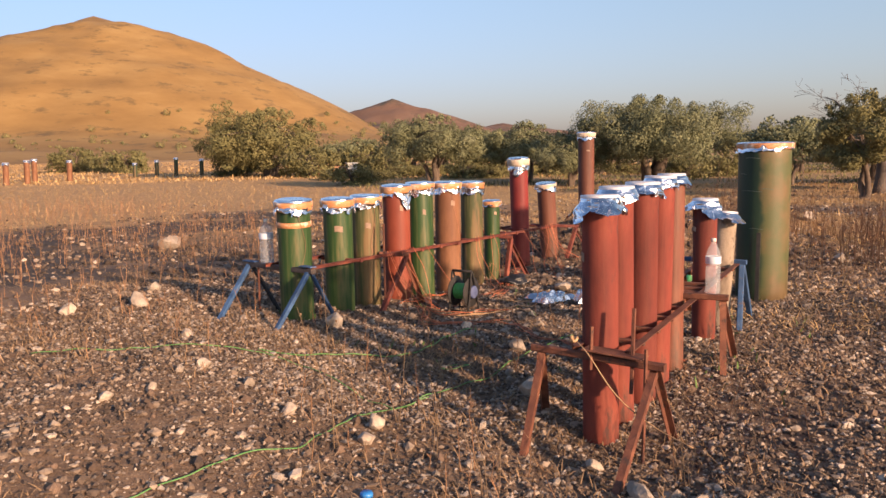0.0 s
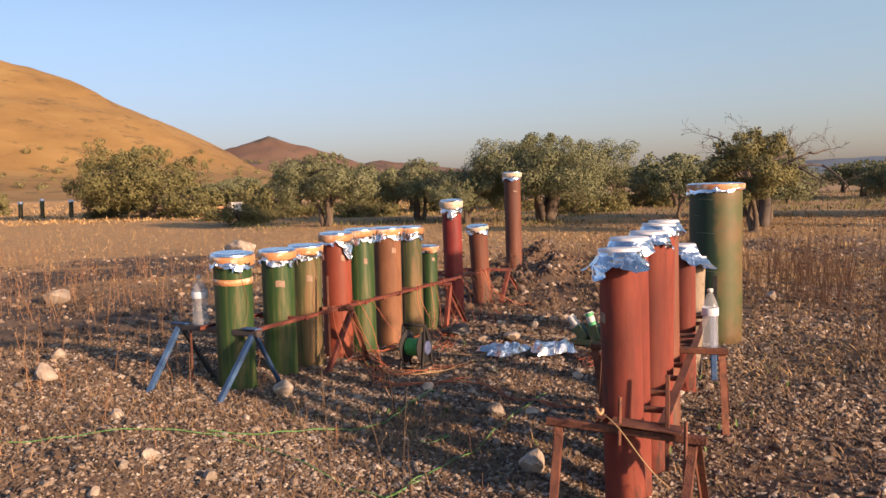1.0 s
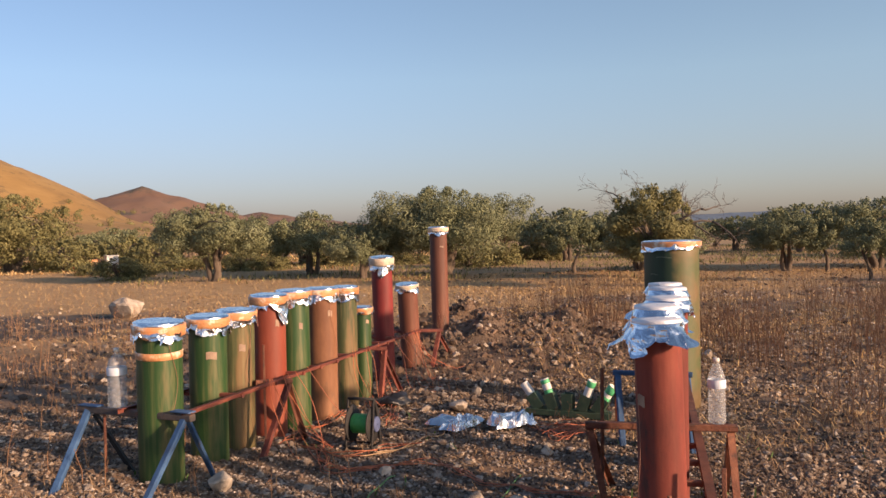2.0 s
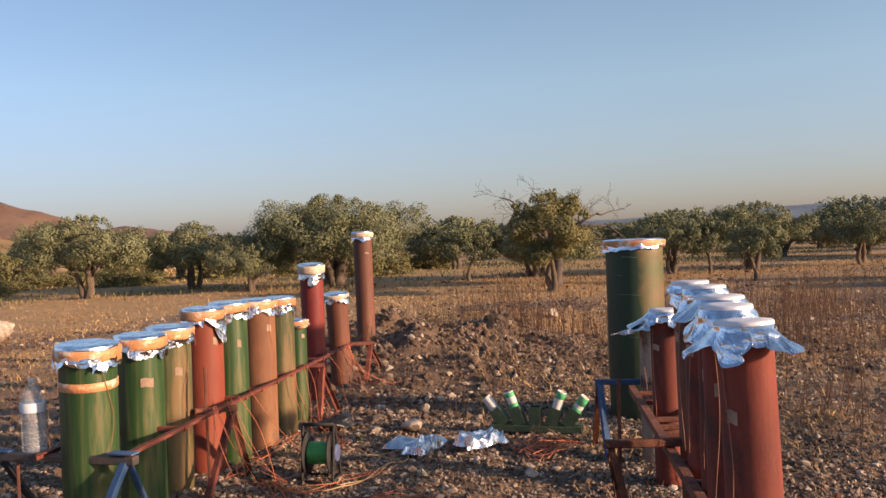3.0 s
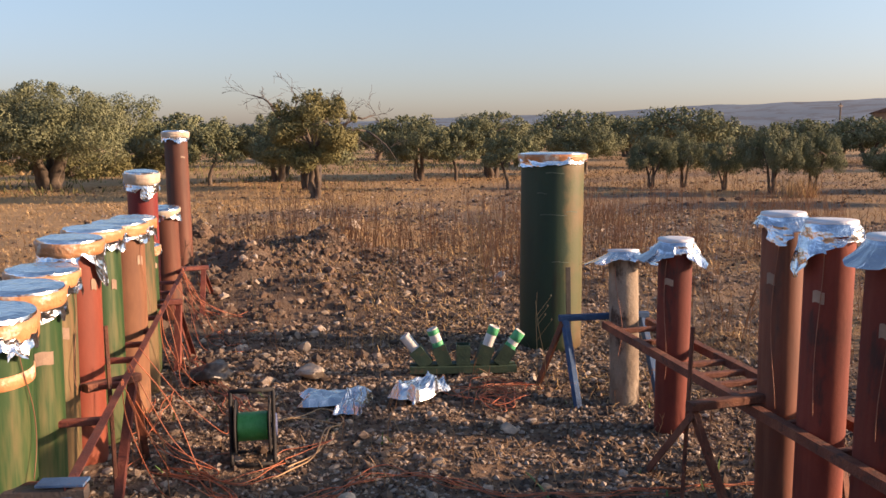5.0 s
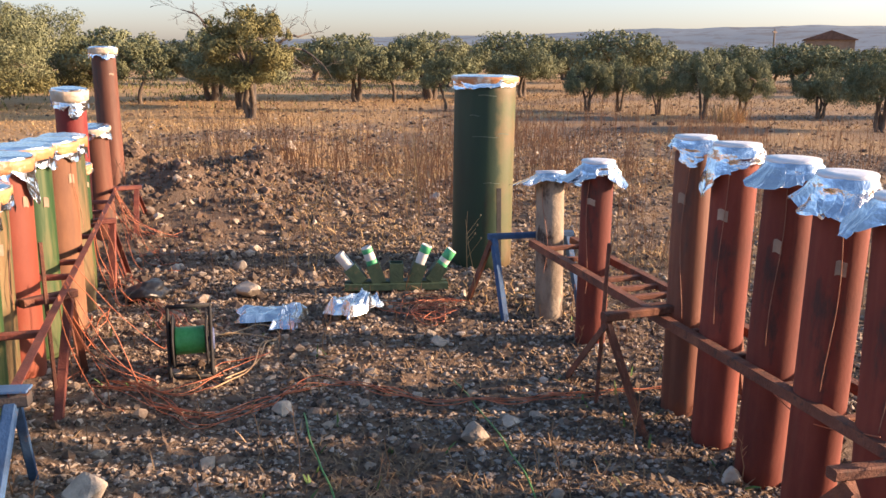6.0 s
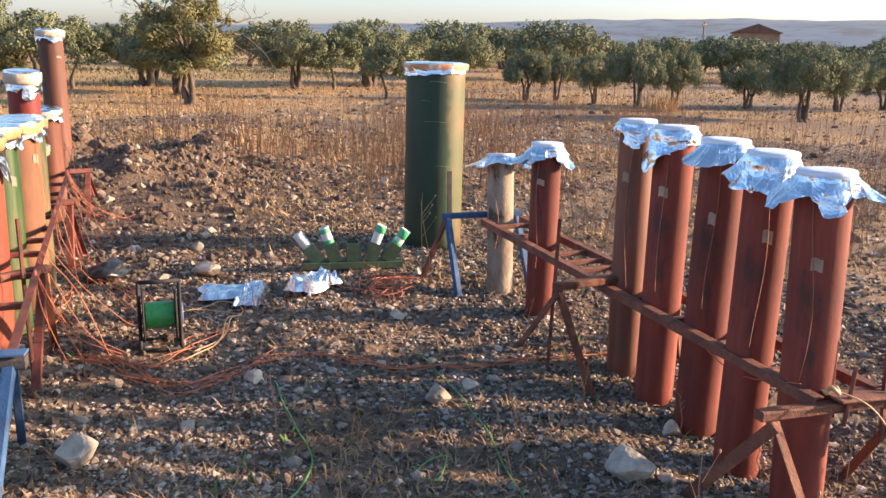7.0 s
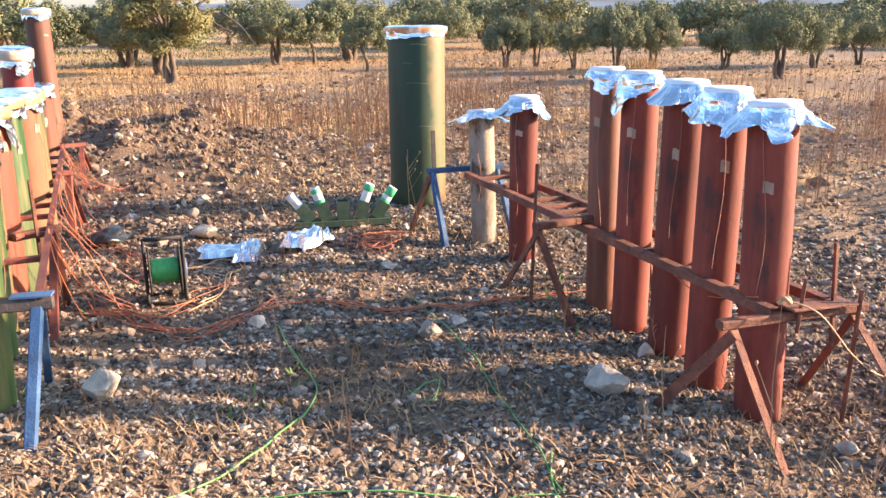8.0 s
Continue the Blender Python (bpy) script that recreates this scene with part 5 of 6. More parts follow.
big_olive = place(olive_tree(1, 6.7, 3.45, "broad old olive tree with a split trunk", 80000, 5, 0.45, size=0.07), 5.15, 30.5, 0, 1)
oliveA = place(olive_tree(2, 4.4, 3.0, "round olive tree with grey-green leaves", 34000, 3, 0.5, size=0.072), -2.9, 31.2, 40, 1)
oliveB = place(olive_tree(3, 4.2, 2.7, "low olive tree with a gnarled trunk", 34000, 3, 0.5, size=0.072), 0.6, 34.2, 10, 1)
oliveC = place(olive_tree(4, 2.5, 2.2, "small young olive tree with a thin trunk", 9000, 1, 0.5, size=0.08), 9.4, 28.6, 0, 1)
oliveD = place(olive_tree(5, 2.75, 2.9, "leafy olive tree on a thin trunk", 30000, 2, 0.42, "scrub", size=0.062), 8.9, 21.2, 80, 1)
shrub = place(olive_tree(6, 8.2, 4.4, "large dense shrub reaching to the ground", 42000, 5, 0.04, "scrub", "shrub", "shrub", 0.13), -14.4, 48.0, 0, 1)
scrubS = place(olive_tree(7, 3.0, 1.5, "low dry green scrub bush", 5000, 4, 0.02, "scrub", "shrub", "shrub", 0.12), -7.0, 46.0, 0, 1)
SPOTS = [(oliveA, -4.9, 53.3, 20, (1.7, 1.7, 1.1)), (oliveB, 2.2, 30.0, 100, 0.75), (oliveB, 11.9, 28.7, 150, (0.95, 0.95, 0.95)), (oliveA, 12.9, 30.2, 200, (0.8, 0.8, 0.85)), (oliveB, 10.8, 24.9, 15, (0.75, 0.75, 0.85)),
         (oliveA, 19.5, 26.3, 70, (1.0, 1.0, 0.9)), (oliveB, 23.6, 25.4, 220, (0.8, 0.8, 0.85)), (oliveA, 18.0, 18.0, 130, (0.36, 0.36, 0.55)), (oliveB, 19.1, 17.7, 300, (0.42, 0.42, 0.65)), (oliveA, 18.6, 16.07, 10, (0.34, 0.34, 0.52)), (oliveB, 17.8, 14.27, 95, (0.44, 0.44, 0.72)), (oliveA, 18.6, 13.6, 215, (0.38, 0.38, 0.58)),
         (oliveA, 20.9, 12.6, 250, (0.4, 0.4, 0.5)), (oliveB, 17.7, 9.96, 170, (0.5, 0.5, 0.72)), (oliveA, 22.7, 10.73, 40, (0.46, 0.46, 0.6)), (oliveC, 17.0, 25.5, 60, (0.9, 0.9, 1.0)), (oliveC, 14.8, 20.6, 160, (0.7, 0.7, 0.85)), (oliveB, 16.2, 26.5, 200, (0.7, 0.7, 0.85)), (oliveA, 25.0, 10.17, 330, (0.46, 0.46, 0.58)),
         (scrubS, -11.0, 44.5, 50, 1.2), (scrubS, -2.0, 45.0, 120, 1.1), (scrubS, 2.0, 43.0, 200, 1.2), (scrubS, -9.0, 50.0, 10, 1.3), (scrubS, 7.5, 37.0, 80, 0.9), (scrubS, -19.5, 58.0, 60, 1.2), (scrubS, -30.0, 62.0, 0, 1.3), (scrubS, -38.0, 68.0, 90, 1.6), (scrubS, -34.0, 66.0, 20, 1.2), (scrubS, -17.5, 50.5, 220, 1.1)]
for spot in SPOTS:
    plant(*spot)
rnd = random.Random(31)
for k in range(22):
    s = rnd.uniform(0.45, 0.8)
    plant(scrubS, rnd.uniform(-9, 15), rnd.uniform(35, 47), rnd.uniform(0, 360), (s, s, s * rnd.uniform(0.7, 1.0)))
far_olive = place(olive_tree(8, 4.3, 2.6, "olive tree of the farther grove", 8000, 3, 0.5, size=0.125), 33.0, 30.0, 0, 1)
far_oliveB = place(olive_tree(9, 4.0, 2.4, "low olive tree of the farther grove", 8000, 3, 0.5, size=0.125), 14.0, 44.0, 0, 1)
rnd = random.Random(77)
for k in range(60):
    az, dist = radians(-12 + 104 * (k + rnd.uniform(-0.4, 0.4)) / 60), rnd.uniform(40, 72)
    x, y = -1 + dist * math.sin(az), 2 + dist * math.cos(az)
    s = rnd.uniform(0.85, 1.3)
    plant((far_olive, far_oliveB)[k % 2], x, y, rnd.uniform(0, 360), (s, s, s * rnd.uniform(0.85, 1.0)))


def hill_shrubs():
    rng = np.random.default_rng(91)
    vs = golden_hill.data.vertices
    co = np.array([tuple(v.co) for v in vs])
    near = (np.hypot(co[:, 0], co[:, 1]) < 400) & (co[:, 2] > 1.5) & (co[:, 2] < 16)
    co = co[near]
    p = np.exp(-co[:, 2] / 18) + 0.06
    pick = co[rng.choice(len(co), 330, p=p / p.sum())] + rng.normal(scale=(2.5, 2.5, 0), size=(330, 3))
    pick[:, 2] += 0.2
    verts, faces = leaf_cloud(pick, rng.uniform(0.4, 1.5, 330), 15000, 0.55, 92, 0.1)
    return tagged(new("hill_scrub", quick_mesh("hill_scrub", verts, faces, M["scrub"])), "low scrub dotted over the hillside", "scrub", kind="stuff")


hill_shrubs()


def dead_tree(x, y, h, spread):
    rnd = random.Random(9)
    ob = thing("dead_tree", pose(x, y, gz(x, y) - 0.05), "bare dead tree with spreading leafless branches", "tree")
    trunk, limbs, twigs = [], [], []
    trunk.append((spline([(0, 0, 0), (0.1, 0.05, h * 0.25), (0, 0, h * 0.48)], 4), [0.17, 0.16, 0.15, 0.145, 0.14, 0.13, 0.12, 0.11, 0.10]))

    def grow(p, d, length, r, depth):
        pts, q, e = [p], p.copy(), d.copy()
        for i in range(5):
            e = (e + Vector((rnd.gauss(0, 0.17), rnd.gauss(0, 0.17), rnd.gauss(0.0, 0.13)))).normalized()
            q = q + e * length / 5
            pts.append(q.copy())
        (limbs if depth < 2 else twigs).append((pts, [r * (1 - 0.13 * i) for i in range(6)]))
        if depth < 4:
            for i in range(2, 6):
                if rnd.random() < 0.72:
                    k = (e + Vector((rnd.gauss(0, 0.7), rnd.gauss(0, 0.7), rnd.gauss(0.1, 0.45)))).normalized()
                    grow(pts[i], k, length * rnd.uniform(0.45, 0.7), r * 0.5, depth + 1)

    for k in range(8):
        a = k * math.tau / 8 + rnd.uniform(-0.3, 0.3)
        grow(Vector((0, 0, h * rnd.uniform(0.42, 0.5))), Vector((math.cos(a), math.sin(a), rnd.uniform(0.35, 0.8))).normalized(), spread * rnd.uniform(0.3, 0.4), 0.05, 0)
    part("trunk", bm_tubes(trunk, 9), M["dead"], ob, smooth_faces=True)
    part("branchwork", bm_tubes([(p, [v * 1.3 for v in r]) for p, r in limbs], 5), M["dead"], ob, smooth_faces=True)
    part("twigwork", bm_tubes([(p, [max(v * 0.7, 0.004) for v in r]) for p, r in twigs], 4, False), M["dead"], ob)


dead_tree(9.9, 23.0, 3.1, 4.2)


# ---- far house, pole and crates ----
def far_house(x, y):
    ob = thing("house", pose(x, y, gz(x, y), 0, 0, 25), "small ochre farmhouse with a low tiled roof", "house")
    part("wall", bm_box(0, 0, 2.1, 9, 6, 4.2, 0.03), M["wall"], ob)
    bm = bmesh.new()
    v = [bm.verts.new(p) for p in ((-4.9, -3.4, 4.2), (4.9, -3.4, 4.2), (4.9, 3.4, 4.2), (-4.9, 3.4, 4.2), (-4.9, 0, 5.4), (4.9, 0, 5.4))]
    for f in ((0, 1, 5, 4), (2, 3, 4, 5), (1, 2, 5), (3, 0, 4), (3, 2, 1, 0)):
        bm.faces.new([v[i] for i in f])
    part("roof", bm, M["rooftile"], ob)
    for wx in (-2.4, 2.4):
        # flat near-black panes, the dim interior painted as colour
        part("window", bm_box(wx, -3.01, 2.4, 0.9, 0.06, 1.0, 0.01), M["dark"], ob)
    part("door", bm_box(0, -3.01, 1.05, 1.0, 0.06, 2.1, 0.01), M["wood"], ob)


far_house(118, 52)
pole = thing("utility_pole", pose(76, 40, 0), "plain wooden utility pole beyond the grove", "pole")
part("post", bm_tubes([([(0, 0, -0.2), (0, 0, 4.3)], [0.1, 0.08])], 8), M["wood"], pole, smooth_faces=True)
part("crossarm", bm_bar((-0.4, 0, 4.05), (0.4, 0, 4.05), 0.1, 0.1), M["wood"], pole)
for i, (x, y, sx, sy, sz, mat, label) in enumerate(((-11.3, 46.9, 0.9, 0.5, 0.6, "crimson", "red storage crate by the scrub"), (-10.2, 47.6, 0.8, 0.5, 0.5, "tape", "tan cardboard crate by the scrub"), (-9.4, 47.2, 0.6, 0.5, 0.7, "white", "pale crate by the scrub"))):
    crate = thing("crate", pose(x, y, gz(x, y) - 0.01, 0, 0, 14 * i), label, "crate", "crates by the scrub")
    part("body", bm_box(0, 0, sz / 2, sx, sy, sz, 0.02), M[mat], crate)
    part("lid", bm_box(0, 0, sz + 0.02, sx * 1.05, sy * 1.05, 0.05, 0.012), M[mat], crate)


# ---- dry weeds ----
def weed_stems(spots, seed, hmin, hmax, r=0.003, twigs=4, heads=True):
    """Thin bent stalks with side twigs and small seed heads, as arrays."""
    rnd = random.Random(seed)
    V, F = [], []

    def add(points, radii, sides=3):
        v, f = tube_data(points, radii, sides)
        o = len(V)
        V.extend(v)
        F.extend(tuple(i + o for i in face) for face in f)

    for x, y in spots:
        h = rnd.uniform(hmin, hmax)
        z0 = gz(x, y) - 0.01
        lx, ly = rnd.gauss(0, 0.13) * h, rnd.gauss(0, 0.13) * h
        p = [Vector((x, y, z0)), Vector((x + lx * 0.3 + rnd.gauss(0, 0.01), y + ly * 0.3, z0 + h * 0.4)), Vector((x + lx * 0.7, y + ly * 0.7 + rnd.gauss(0, 0.01), z0 + h * 0.75)), Vector((x + lx, y + ly, z0 + h))]
        add(p, [r, r * 0.85, r * 0.65, r * 0.4])
        for k in range(twigs):
            s = rnd.uniform(0.3, 0.95)
            q = p[0].lerp(p[3], s)
            a, l = rnd.uniform(0, math.tau), h * rnd.uniform(0.08, 0.28)
            e = q + Vector((math.cos(a) * l * 0.6, math.sin(a) * l * 0.6, l * 0.8))
            add([q, e], [r * 0.55, r * 0.3])
            if heads:
                add([e - Vector((0, 0, 0.002)), e + Vector((0, 0, r * 2.4)), e + Vector((0, 0, r * 4.8))], [r * 0.8, r * 2.2, r * 0.6], 4)
    return V, F


def near_weed(x, y, h, n, seed, label):
    ob = thing("dry_weed", pose(0, 0, 0), label, "weed", "tall dry weeds on the field")
    rnd = random.Random(seed)
    for k in range(n):
        v, f = weed_stems([(x + rnd.gauss(0, 0.03), y + rnd.gauss(0, 0.03))], seed * 7 + k, h * 0.7, h, 0.0024, 2)
        st = new("stem", mesh_of("stem", [tuple(p) for p in v], f, M["straw" if y > 6 else "chaff"]))
        st.parent = ob


for i, (x, y, h, n) in enumerate(((-0.35, 3.65, 0.95, 2), (-0.13, 4.03, 0.75, 2), (0.13, 3.69, 0.42, 2), (0.39, 3.26, 0.4, 3), (1.29, 3.51, 0.62, 3), (1.34, 3.75, 0.5, 2), (1.63, 8.38, 0.75, 3), (1.35, 8.2, 0.5, 3), (1.75, 6.75, 0.75, 2), (2.1, 9.1, 0.8, 3), (2.6, 9.4, 0.7, 3), (1.5, 3.5, 0.6, 3), (1.75, 4.3, 0.5, 3), (3.0, 4.8, 0.7, 3), (3.3, 5.4, 0.6, 3), (1.2, 9.2, 0.7, 3), (1.95, 9.9, 0.65, 3), (2.9, 8.6, 0.9, 4), (3.3, 9.0, 1.0, 4), (3.15, 7.9, 0.9, 4), (3.7, 8.3, 0.85, 3))):
    near_weed(x, y, h, n, 200 + i, "thin dry weed stalks with small seed heads")


def scattered(n, x0, x1, y0, y1, seed, keep):
    """Random spots over a stretch of ground that thins out unevenly towards its borders."""
    rng = np.random.default_rng(seed)
    grow = 0.6
    n = int(n * (x1 - x0 + 2 * grow) * (y1 - y0 + 2 * grow) / ((x1 - x0) * (y1 - y0)))
    x0, x1, y0, y1 = x0 - grow, x1 + grow, y0 - grow, y1 + grow
    x, y = rng.uniform(x0, x1, n), rng.uniform(y0, y1, n)
    border = np.minimum(np.minimum(x - x0, x1 - x), np.minimum(y - y0, y1 - y))
    thin = smooth((border + 0.9 * fbm(x, y, 0.9, 3, 17)) / 1.1)
    ok = rng.random(n) < keep(x, y) * thin
    return x[ok], y[ok]


def clear_of_path(x, y):
    ok = np.ones(np.shape(x))
    for px, py in ((0.6, 0.1), (0.3, 0.4), (0, 0.7), (-0.3, 1.1), (-0.6, 1.6), (-0.9, 2.1), (-1.2, 2.7), (-1.45, 3.3), (-1.7, 3.5), (-2.1, 3.2)):
        ok = ok * (np.hypot(x - px, y - py) > 0.7)
    return ok


def weed_field(label, n, box, seed, hmin, hmax, keep, r=0.003, twigs=4, mat="weed"):
    x, y = scattered(n, *box, seed, keep)
    v, f = weed_stems(list(zip(x, y)), seed, hmin, hmax, r, twigs, False)
    quads = np.array([q for q in f if len(q) == 4])
    me = quick_mesh("dry_weeds", np.array([tuple(p) for p in v]), quads, M[mat])
    return tagged(new("dry_weeds", me), label, "weeds", kind="stuff")


weed_field("tall reddish dry weeds behind the big tube", 5600, (2.9, 13, 4.2, 15), 301, 0.25, 0.75, lambda x, y: smooth((fbm(x, y, 0.9, 3, 51) + 0.02) / 0.25) * smooth((x - 2.9 + 0.25 * (y - 7)) / 1.2), 0.004)
weed_field("dry brown weeds on the dark fallow strip", 2200, (-16, -2.2, 7.5, 22), 302, 0.15, 0.5, lambda x, y: smooth((fbm(x, y, 0.5, 3, 52) + 0.28) / 0.5))
weed_field("sparse dry weeds across the stony soil", 900, (-5, 8, 2.5, 14), 303, 0.08, 0.3, lambda x, y: clear_of_path(x, y) * 0.9)
weed_field("sparse dry weeds over the open field by the grove", 1500, (5, 28, 2, 26), 305, 0.15, 0.55, lambda x, y: smooth((fbm(x, y, 0.35, 3, 53) + 0.1) / 0.4), 0.005, 3)
weed_field("dry weeds around the soil heap", 900, (0.6, 6, 8.8, 17), 304, 0.12, 0.4, lambda x, y: 0.5 + 0 * x)


def grass_blades(label, n, box, seed, keep, length, mat, lie=0.5, width=0.004):
    x, y = scattered(n, *box, seed, keep)
    rng = np.random.default_rng(seed + 1)
    m = len(x)
    a = rng.uniform(0, math.tau, m)
    tilt = np.clip(rng.normal(lie, 0.35, m), 0.03, 1.5)
    l = length * (0.4 + 0.9 * rng.random(m))
    base = np.column_stack([x, y, gh(x, y) + 0.003])
    tip = base + np.column_stack([np.cos(a) * np.sin(tilt) * l, np.sin(a) * np.sin(tilt) * l, np.cos(tilt) * l + 0.012])
    mid = (base + tip) / 2 + np.column_stack([np.zeros(m), np.zeros(m), 0.08 * l])
    side = np.column_stack([-np.sin(a), np.cos(a), 0.3 * rng.normal(size=m)]) * width
    verts = np.stack([base - side, base + side, mid + side * 0.8, mid - side * 0.8, tip + side * 0.25, tip - side * 0.25], axis=1).reshape(-1, 3)
    o = np.arange(m)[:, None] * 6
    faces = np.concatenate([o + np.array([[0, 1, 2, 3]]), o + np.array([[3, 2, 4, 5]])])
    return tagged(new("dry_grass", quick_mesh("dry_grass", verts, faces, M[mat])), label, "grass", kind="stuff")


grass_blades("short dry straw littered over the soil", 105000, (-5, 8, 1.2, 15), 311, lambda x, y: clear_of_path(x, y) * np.clip(0.25 + 1.2 * (fbm(x, y, 1.1, 3, 61) + 0.15), 0.05, 1), 0.06, "chaff", 1.35, 0.0028)
grass_blades("golden dry grass below the hill", 50000, (-34, 4, 14, 48), 312, lambda x, y: dry_cover(x, y), 0.10, "straw", 1.3, 0.006)
grass_blades("tall golden grass under the hill", 90000, (-110, 12, 40, 150), 316, lambda x, y: 0.35 + 0.65 * smooth((100 - y) / 50), 0.2, "straw", 1.15, 0.035)
grass_blades("rough grey-green grass under the grove", 42000, (-6, 70, 22, 62), 317, lambda x, y: smooth((y - 0.35 * np.abs(x - 8) - 24 + 6 * fbm(x, y, 0.2, 3, 57)) / 6) * smooth((fbm(x, y, 0.3, 3, 58) + 0.25) / 0.3), 0.17, "scrub", 0.8, 0.02)
grass_blades("rough dry grass in the open grove", 34000, (14, 62, 0, 40), 318, lambda x, y: smooth((x - 15) / 5) * smooth((fbm(x, y, 0.25, 3, 59) + 0.2) / 0.3), 0.14, "chaff", 1.25, 0.014)
grass_blades("straw lying over the old track", 52000, (-3, 12, 12.2, 24), 319, lambda x, y: np.clip(0.3 + 1.6 * fbm(x, y, 0.6, 3, 64), 0.05, 1), 0.08, "straw", 1.42, 0.0055)
grass_blades("patches of dry grass across the field", 40000, (3, 26, 5, 30), 313, lambda x, y: dry_cover(x, y) * 0.8, 0.10, "straw", 1.3, 0.007)
grass_blades("dry stalks and litter behind the big tube", 42000, (2.2, 9.5, 6.5, 15), 320, lambda x, y: np.clip(0.3 + 1.5 * fbm(x, y, 0.8, 3, 65), 0.05, 1), 0.075, "straw", 1.4, 0.0035)
grass_blades("trodden straw on the near soil", 36000, (-3.4, 1.6, 1.8, 5.4), 321, lambda x, y: np.clip(0.25 + 1.6 * fbm(x, y, 0.9, 3, 66), 0.04, 1), 0.05, "chaff", 1.42, 0.0026)
grass_blades("golden tuft of tall straw by the grove", 1400, (16.9, 18.1, 12.7, 14.0), 315, lambda x, y: np.exp(-((x - 17.5) / 0.3) ** 2 - ((y - 13.35) / 0.32) ** 2), 0.42, "straw", 0.35, 0.008)
grass_blades("small green weeds between the stones", 500, (-1, 3, 3.5, 8), 314, lambda x, y: smooth((fbm(x, y, 1.6, 2, 71) - 0.12) / 0.2), 0.05, "sprout", 0.8, 0.006)


# ---- gravel, clods and stones ----
def pebble_templates(count, seed, squash, flake=False):
    rnd = random.Random(seed)
    out = []
    for _ in range(count):
        bm = bmesh.new()
        if flake:
            ring = [bm.verts.new((math.cos(a), math.sin(a), 0)) for a in (k * math.pi / 2 + rnd.uniform(-0.5, 0.5) for k in range(4))]
            for cap in (bm.verts.new((0.2, 0.1, 1)), bm.verts.new((0, 0, -1))):
                for k in range(4):
                    bm.faces.new((ring[k], ring[(k + 1) % 4], cap) if cap.co.z > 0 else (ring[(k + 1) % 4], ring[k], cap))
            bm.verts.index_update()
        else:
            bmesh.ops.create_icosphere(bm, subdivisions=1, radius=1)
        co = np.array([tuple(v.co * rnd.uniform(0.55, 1.2)) for v in bm.verts]) * np.array([1.0, rnd.uniform(0.6, 0.95), squash * rnd.uniform(0.8, 1.2)])
        fa = np.array([[v.index for v in f.verts] for f in bm.faces])
        bm.free()
        out.append((co, fa))
    return out


def scatter_stones(name, label, n, box, seed, keep, lo, hi, mat, squash=0.65, sink=0.25, power=3.5, flake=False):
    x, y = scattered(n, *box, seed, keep)
    rng = np.random.default_rng(seed + 5)
    V, F, o = [], [], 0
    temps = pebble_templates(7, seed, squash, flake)
    pick = rng.integers(0, 7, len(x))
    size = lo + (hi - lo) * rng.random(len(x)) ** power
    turn = rng.uniform(0, math.tau, len(x))
    z = gh(x, y)
    for k, (co, fa) in enumerate(temps):
        sel = np.where(pick == k)[0]
        c, s = np.cos(turn[sel])[:, None], np.sin(turn[sel])[:, None]
        sz = size[sel][:, None]
        px, py, pz = (co[None, :, 0] * c - co[None, :, 1] * s) * sz, (co[None, :, 0] * s + co[None, :, 1] * c) * sz, co[None, :, 2] * sz
        v = np.stack([px + x[sel][:, None], py + y[sel][:, None], pz + z[sel][:, None] + sz * squash * (1 - 2 * sink) * 0.5], axis=2).reshape(-1, 3)
        f = (fa[None] + (np.arange(len(sel)) * len(co))[:, None, None]).reshape(-1, 3) + o
        V.append(v)
        F.append(f)
        o += len(v)
    return tagged(new(name, quick_mesh(name, np.concatenate(V), np.concatenate(F), M[mat])), label, name.replace("_", " "), kind="stuff")


def stony(x, y):
    return np.clip(0.5 + 1.3 * fbm(x, y, 0.8, 3, 81), 0.1, 1) * (1 - 0.7 * dry_cover(x, y)) * (1 - 0.5 * smooth((-2.5 - x) / 2) * smooth((y - 8) / 2))


scatter_stones("gravel", "pale limestone gravel strewn over the field", 34000, (-3.6, 4.2, 1.5, 9.5), 401, stony, 0.006, 0.036, "gravel", 0.55, sink=0.1)
def stony_patch(x, y):
    return np.exp(-((x - 0.2) / 1.7) ** 2 - ((y - 5.2) / 1.6) ** 2)


scatter_stones("gravel", "fine pale stone chips between the racks", 85000, (-3.2, 3.2, 2.6, 9.0), 405, lambda x, y: np.clip(0.5 + 1.3 * fbm(x, y, 1.3, 4, 83), 0.08, 1) * np.clip(1.3 * stony_patch(x, y), 0.12, 1), 0.006, 0.024, "chips", 0.55, sink=0.0, power=2.0, flake=True)
scatter_stones("gravel", "small brown and tan stone crumbs around the racks", 80000, (-3.2, 3.2, 2.6, 9.0), 413, lambda x, y: np.clip(0.55 + 1.4 * fbm(x, y, 1.1, 4, 85), 0.1, 1) * np.clip(1.2 - stony_patch(x, y), 0.2, 1), 0.005, 0.022, "gravel", 0.55, sink=0.0, power=2.0, flake=True)
scatter_stones("gravel", "loose palm-sized field stones", 1500, (-4.5, 5, 1.8, 9.5), 412, lambda x, y: np.clip(0.3 + 1.6 * fbm(x, y, 0.9, 3, 84), 0.05, 1), 0.018, 0.055, "gravel", 0.6, sink=0.15, power=2.5)
scatter_stones("gravel", "small stones and chips behind the rusty rack", 42000, (2.6, 13, 0.5, 14), 410, lambda x, y: 0.9 - 0.3 * dry_cover(x, y), 0.008, 0.042, "gravel", 0.55, sink=0.0, power=2.4, flake=True)
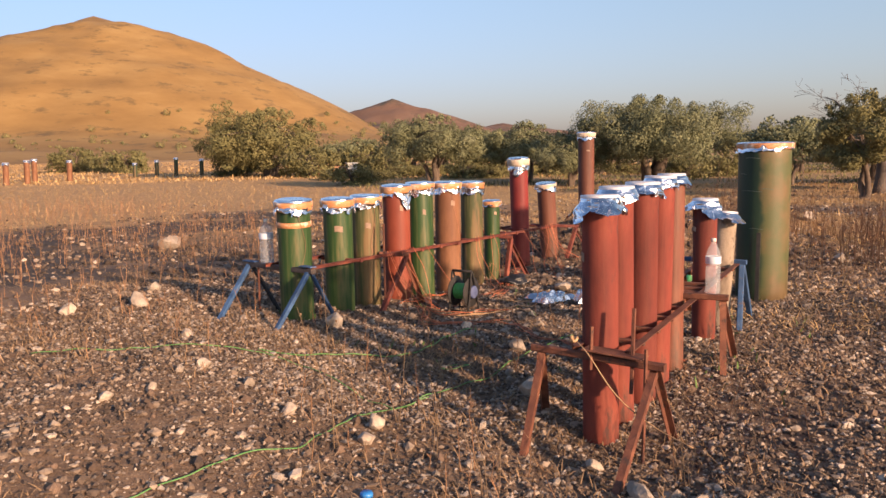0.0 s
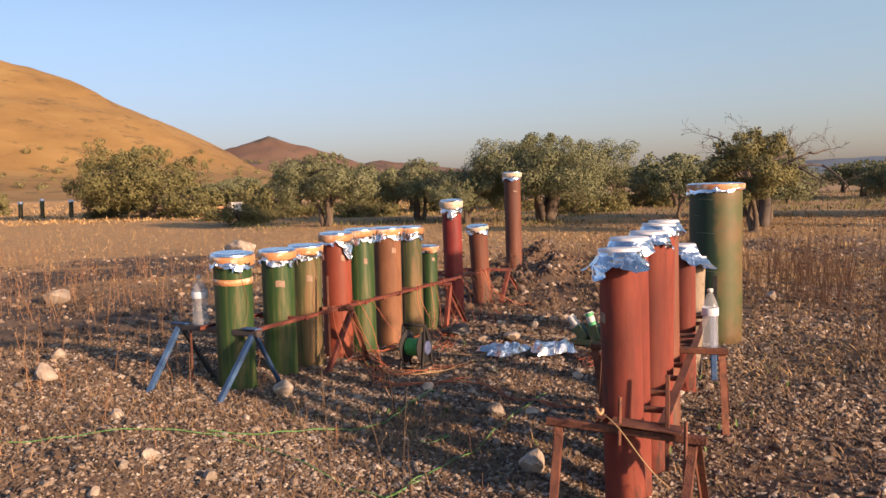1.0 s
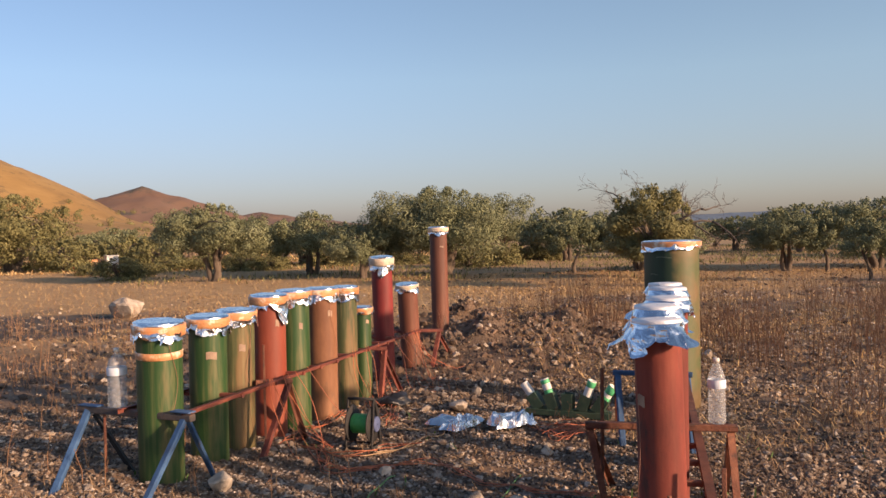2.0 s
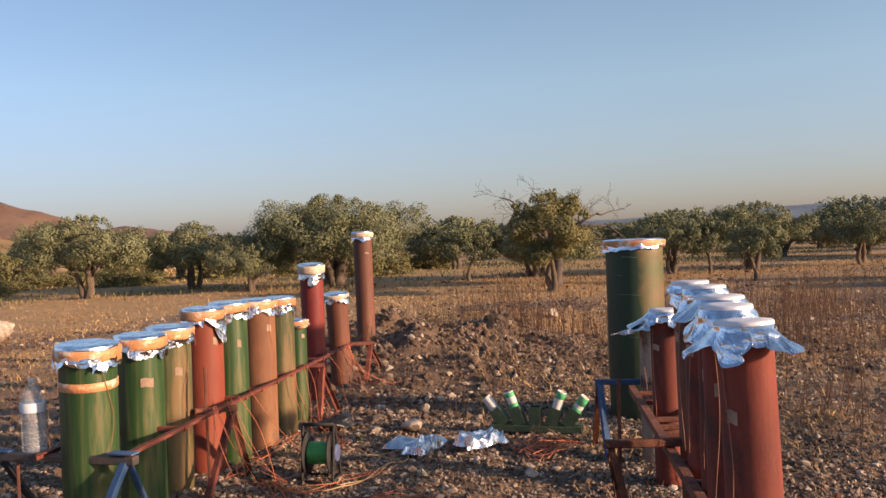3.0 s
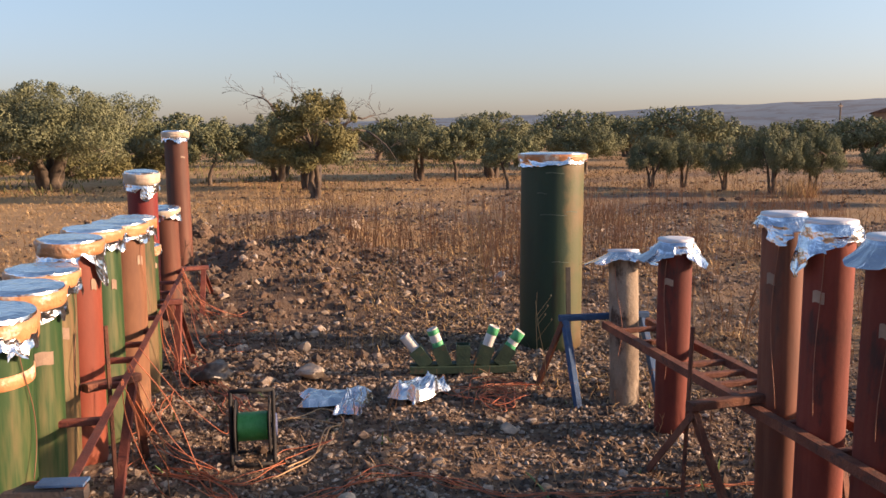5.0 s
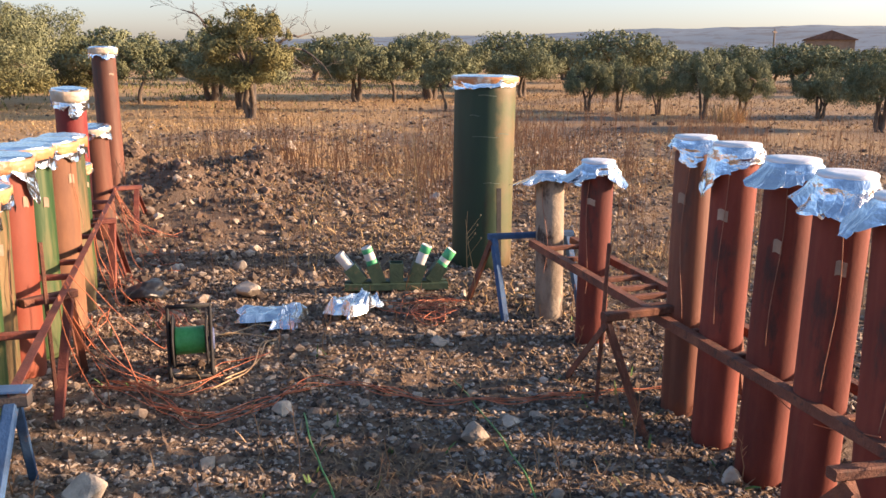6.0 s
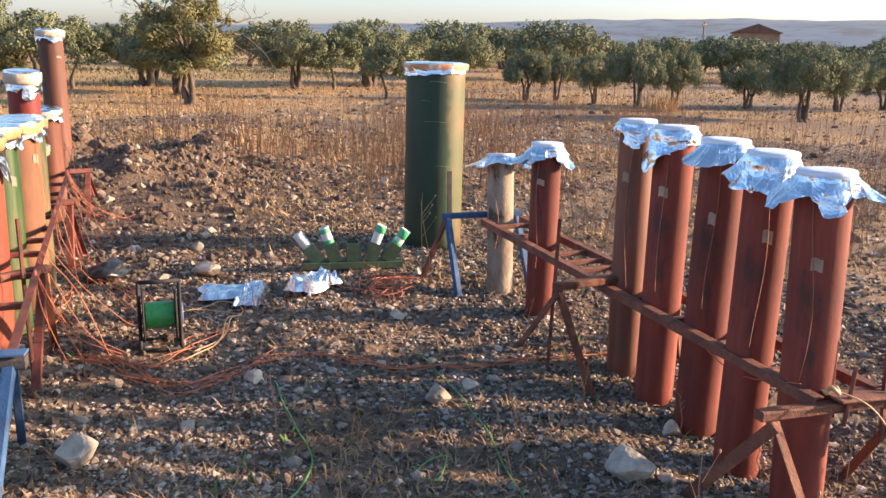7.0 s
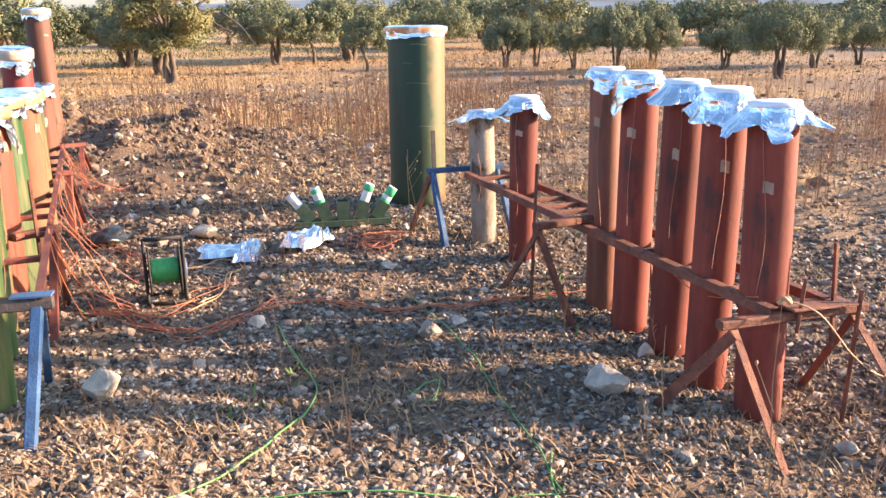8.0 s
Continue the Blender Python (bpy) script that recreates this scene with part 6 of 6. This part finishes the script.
scatter_stones("soil_clods", "crumbs of dark soil between the racks", 26000, (-3.2, 3.2, 2.6, 9.0), 411, lambda x, y: 0.9 + 0 * x, 0.006, 0.024, "burnt_clod", 0.7, sink=0.0, power=2.0, flake=True)
scatter_stones("gravel", "sparse stones on the trodden soil", 7000, (-7, 7, -3.5, 3.0), 414, lambda x, y: np.clip(0.35 + 1.2 * fbm(x, y, 0.7, 3, 87), 0.03, 1), 0.008, 0.04, "gravel", 0.55, sink=0.2)
scatter_stones("gravel", "scattered pale stones farther out on the field", 16000, (-9, 13, 8, 22), 402, stony, 0.014, 0.065, "gravel")
scatter_stones("gravel", "stones over the open field by the grove", 4500, (4, 30, 2, 30), 408, lambda x, y: (0.9 - 0.4 * dry_cover(x, y)) * smooth((fbm(x, y, 0.3, 3, 86) + 0.2) / 0.3), 0.015, 0.06, "gravel")
scatter_stones("soil_clods", "brown clods over the open field", 1200, (4, 30, 2, 30), 409, lambda x, y: 0.9 + 0 * x, 0.03, 0.11, "clod")
scatter_stones("soil_clods", "dark crumbly clods of soil", 9000, (-4, 4.5, 1.5, 10), 403, lambda x, y: 0.8 + 0 * x, 0.008, 0.035, "clod", 0.75)
scatter_stones("soil_clods", "dark clods on the soil heap and fallow", 9000, (-12, 8, 8.5, 19), 404, lambda x, y: 0.9 * (1 - dry_cover(x, y)), 0.02, 0.07, "burnt_clod", 0.75)


scatter_stones("soil_clods", "dark lumps of dug soil heaped up", 6500, (0.3, 4.9, 9.4, 13.4), 406, lambda x, y: np.exp(-0.5 * (((x - 2.4) / 1.3) ** 2 + ((y - 11.2) / 1.1) ** 2)), 0.012, 0.065, "clod", 0.8)
scatter_stones("gravel", "stones dug up with the heaped soil", 3000, (0.3, 4.9, 9.4, 13.4), 407, lambda x, y: np.exp(-0.5 * (((x - 2.4) / 1.3) ** 2 + ((y - 11.2) / 1.1) ** 2)), 0.012, 0.06, "gravel")


def loose_stones():
    meshes = []
    for k, (co, fa) in enumerate(pebble_templates(10, 55, 0.7)):
        meshes.append(mesh_of("loose_stone", [tuple(v) for v in co], [tuple(int(i) for i in f) for f in fa], M["stone"]))
    rng = np.random.default_rng(56)
    for k in range(300):
        x, y = rng.uniform(-3.2, 3.4), 2.2 + 8.0 * rng.random() ** 1.2
        if np.hypot(x + 1.5, y - 3.3) < 0.3:
            continue
        s = 0.016 + 0.03 * rng.random() ** 2.4
        ob = new("loose_stone", meshes[k % 10])
        ob.parent = ground
        ob.matrix_world = Matrix.LocRotScale((x, y, gz(x, y) + s * 0.25), Euler((rng.uniform(-0.3, 0.3), rng.uniform(-0.3, 0.3), rng.uniform(0, 6.28))), (s * 1.15, s, s))


loose_stones()
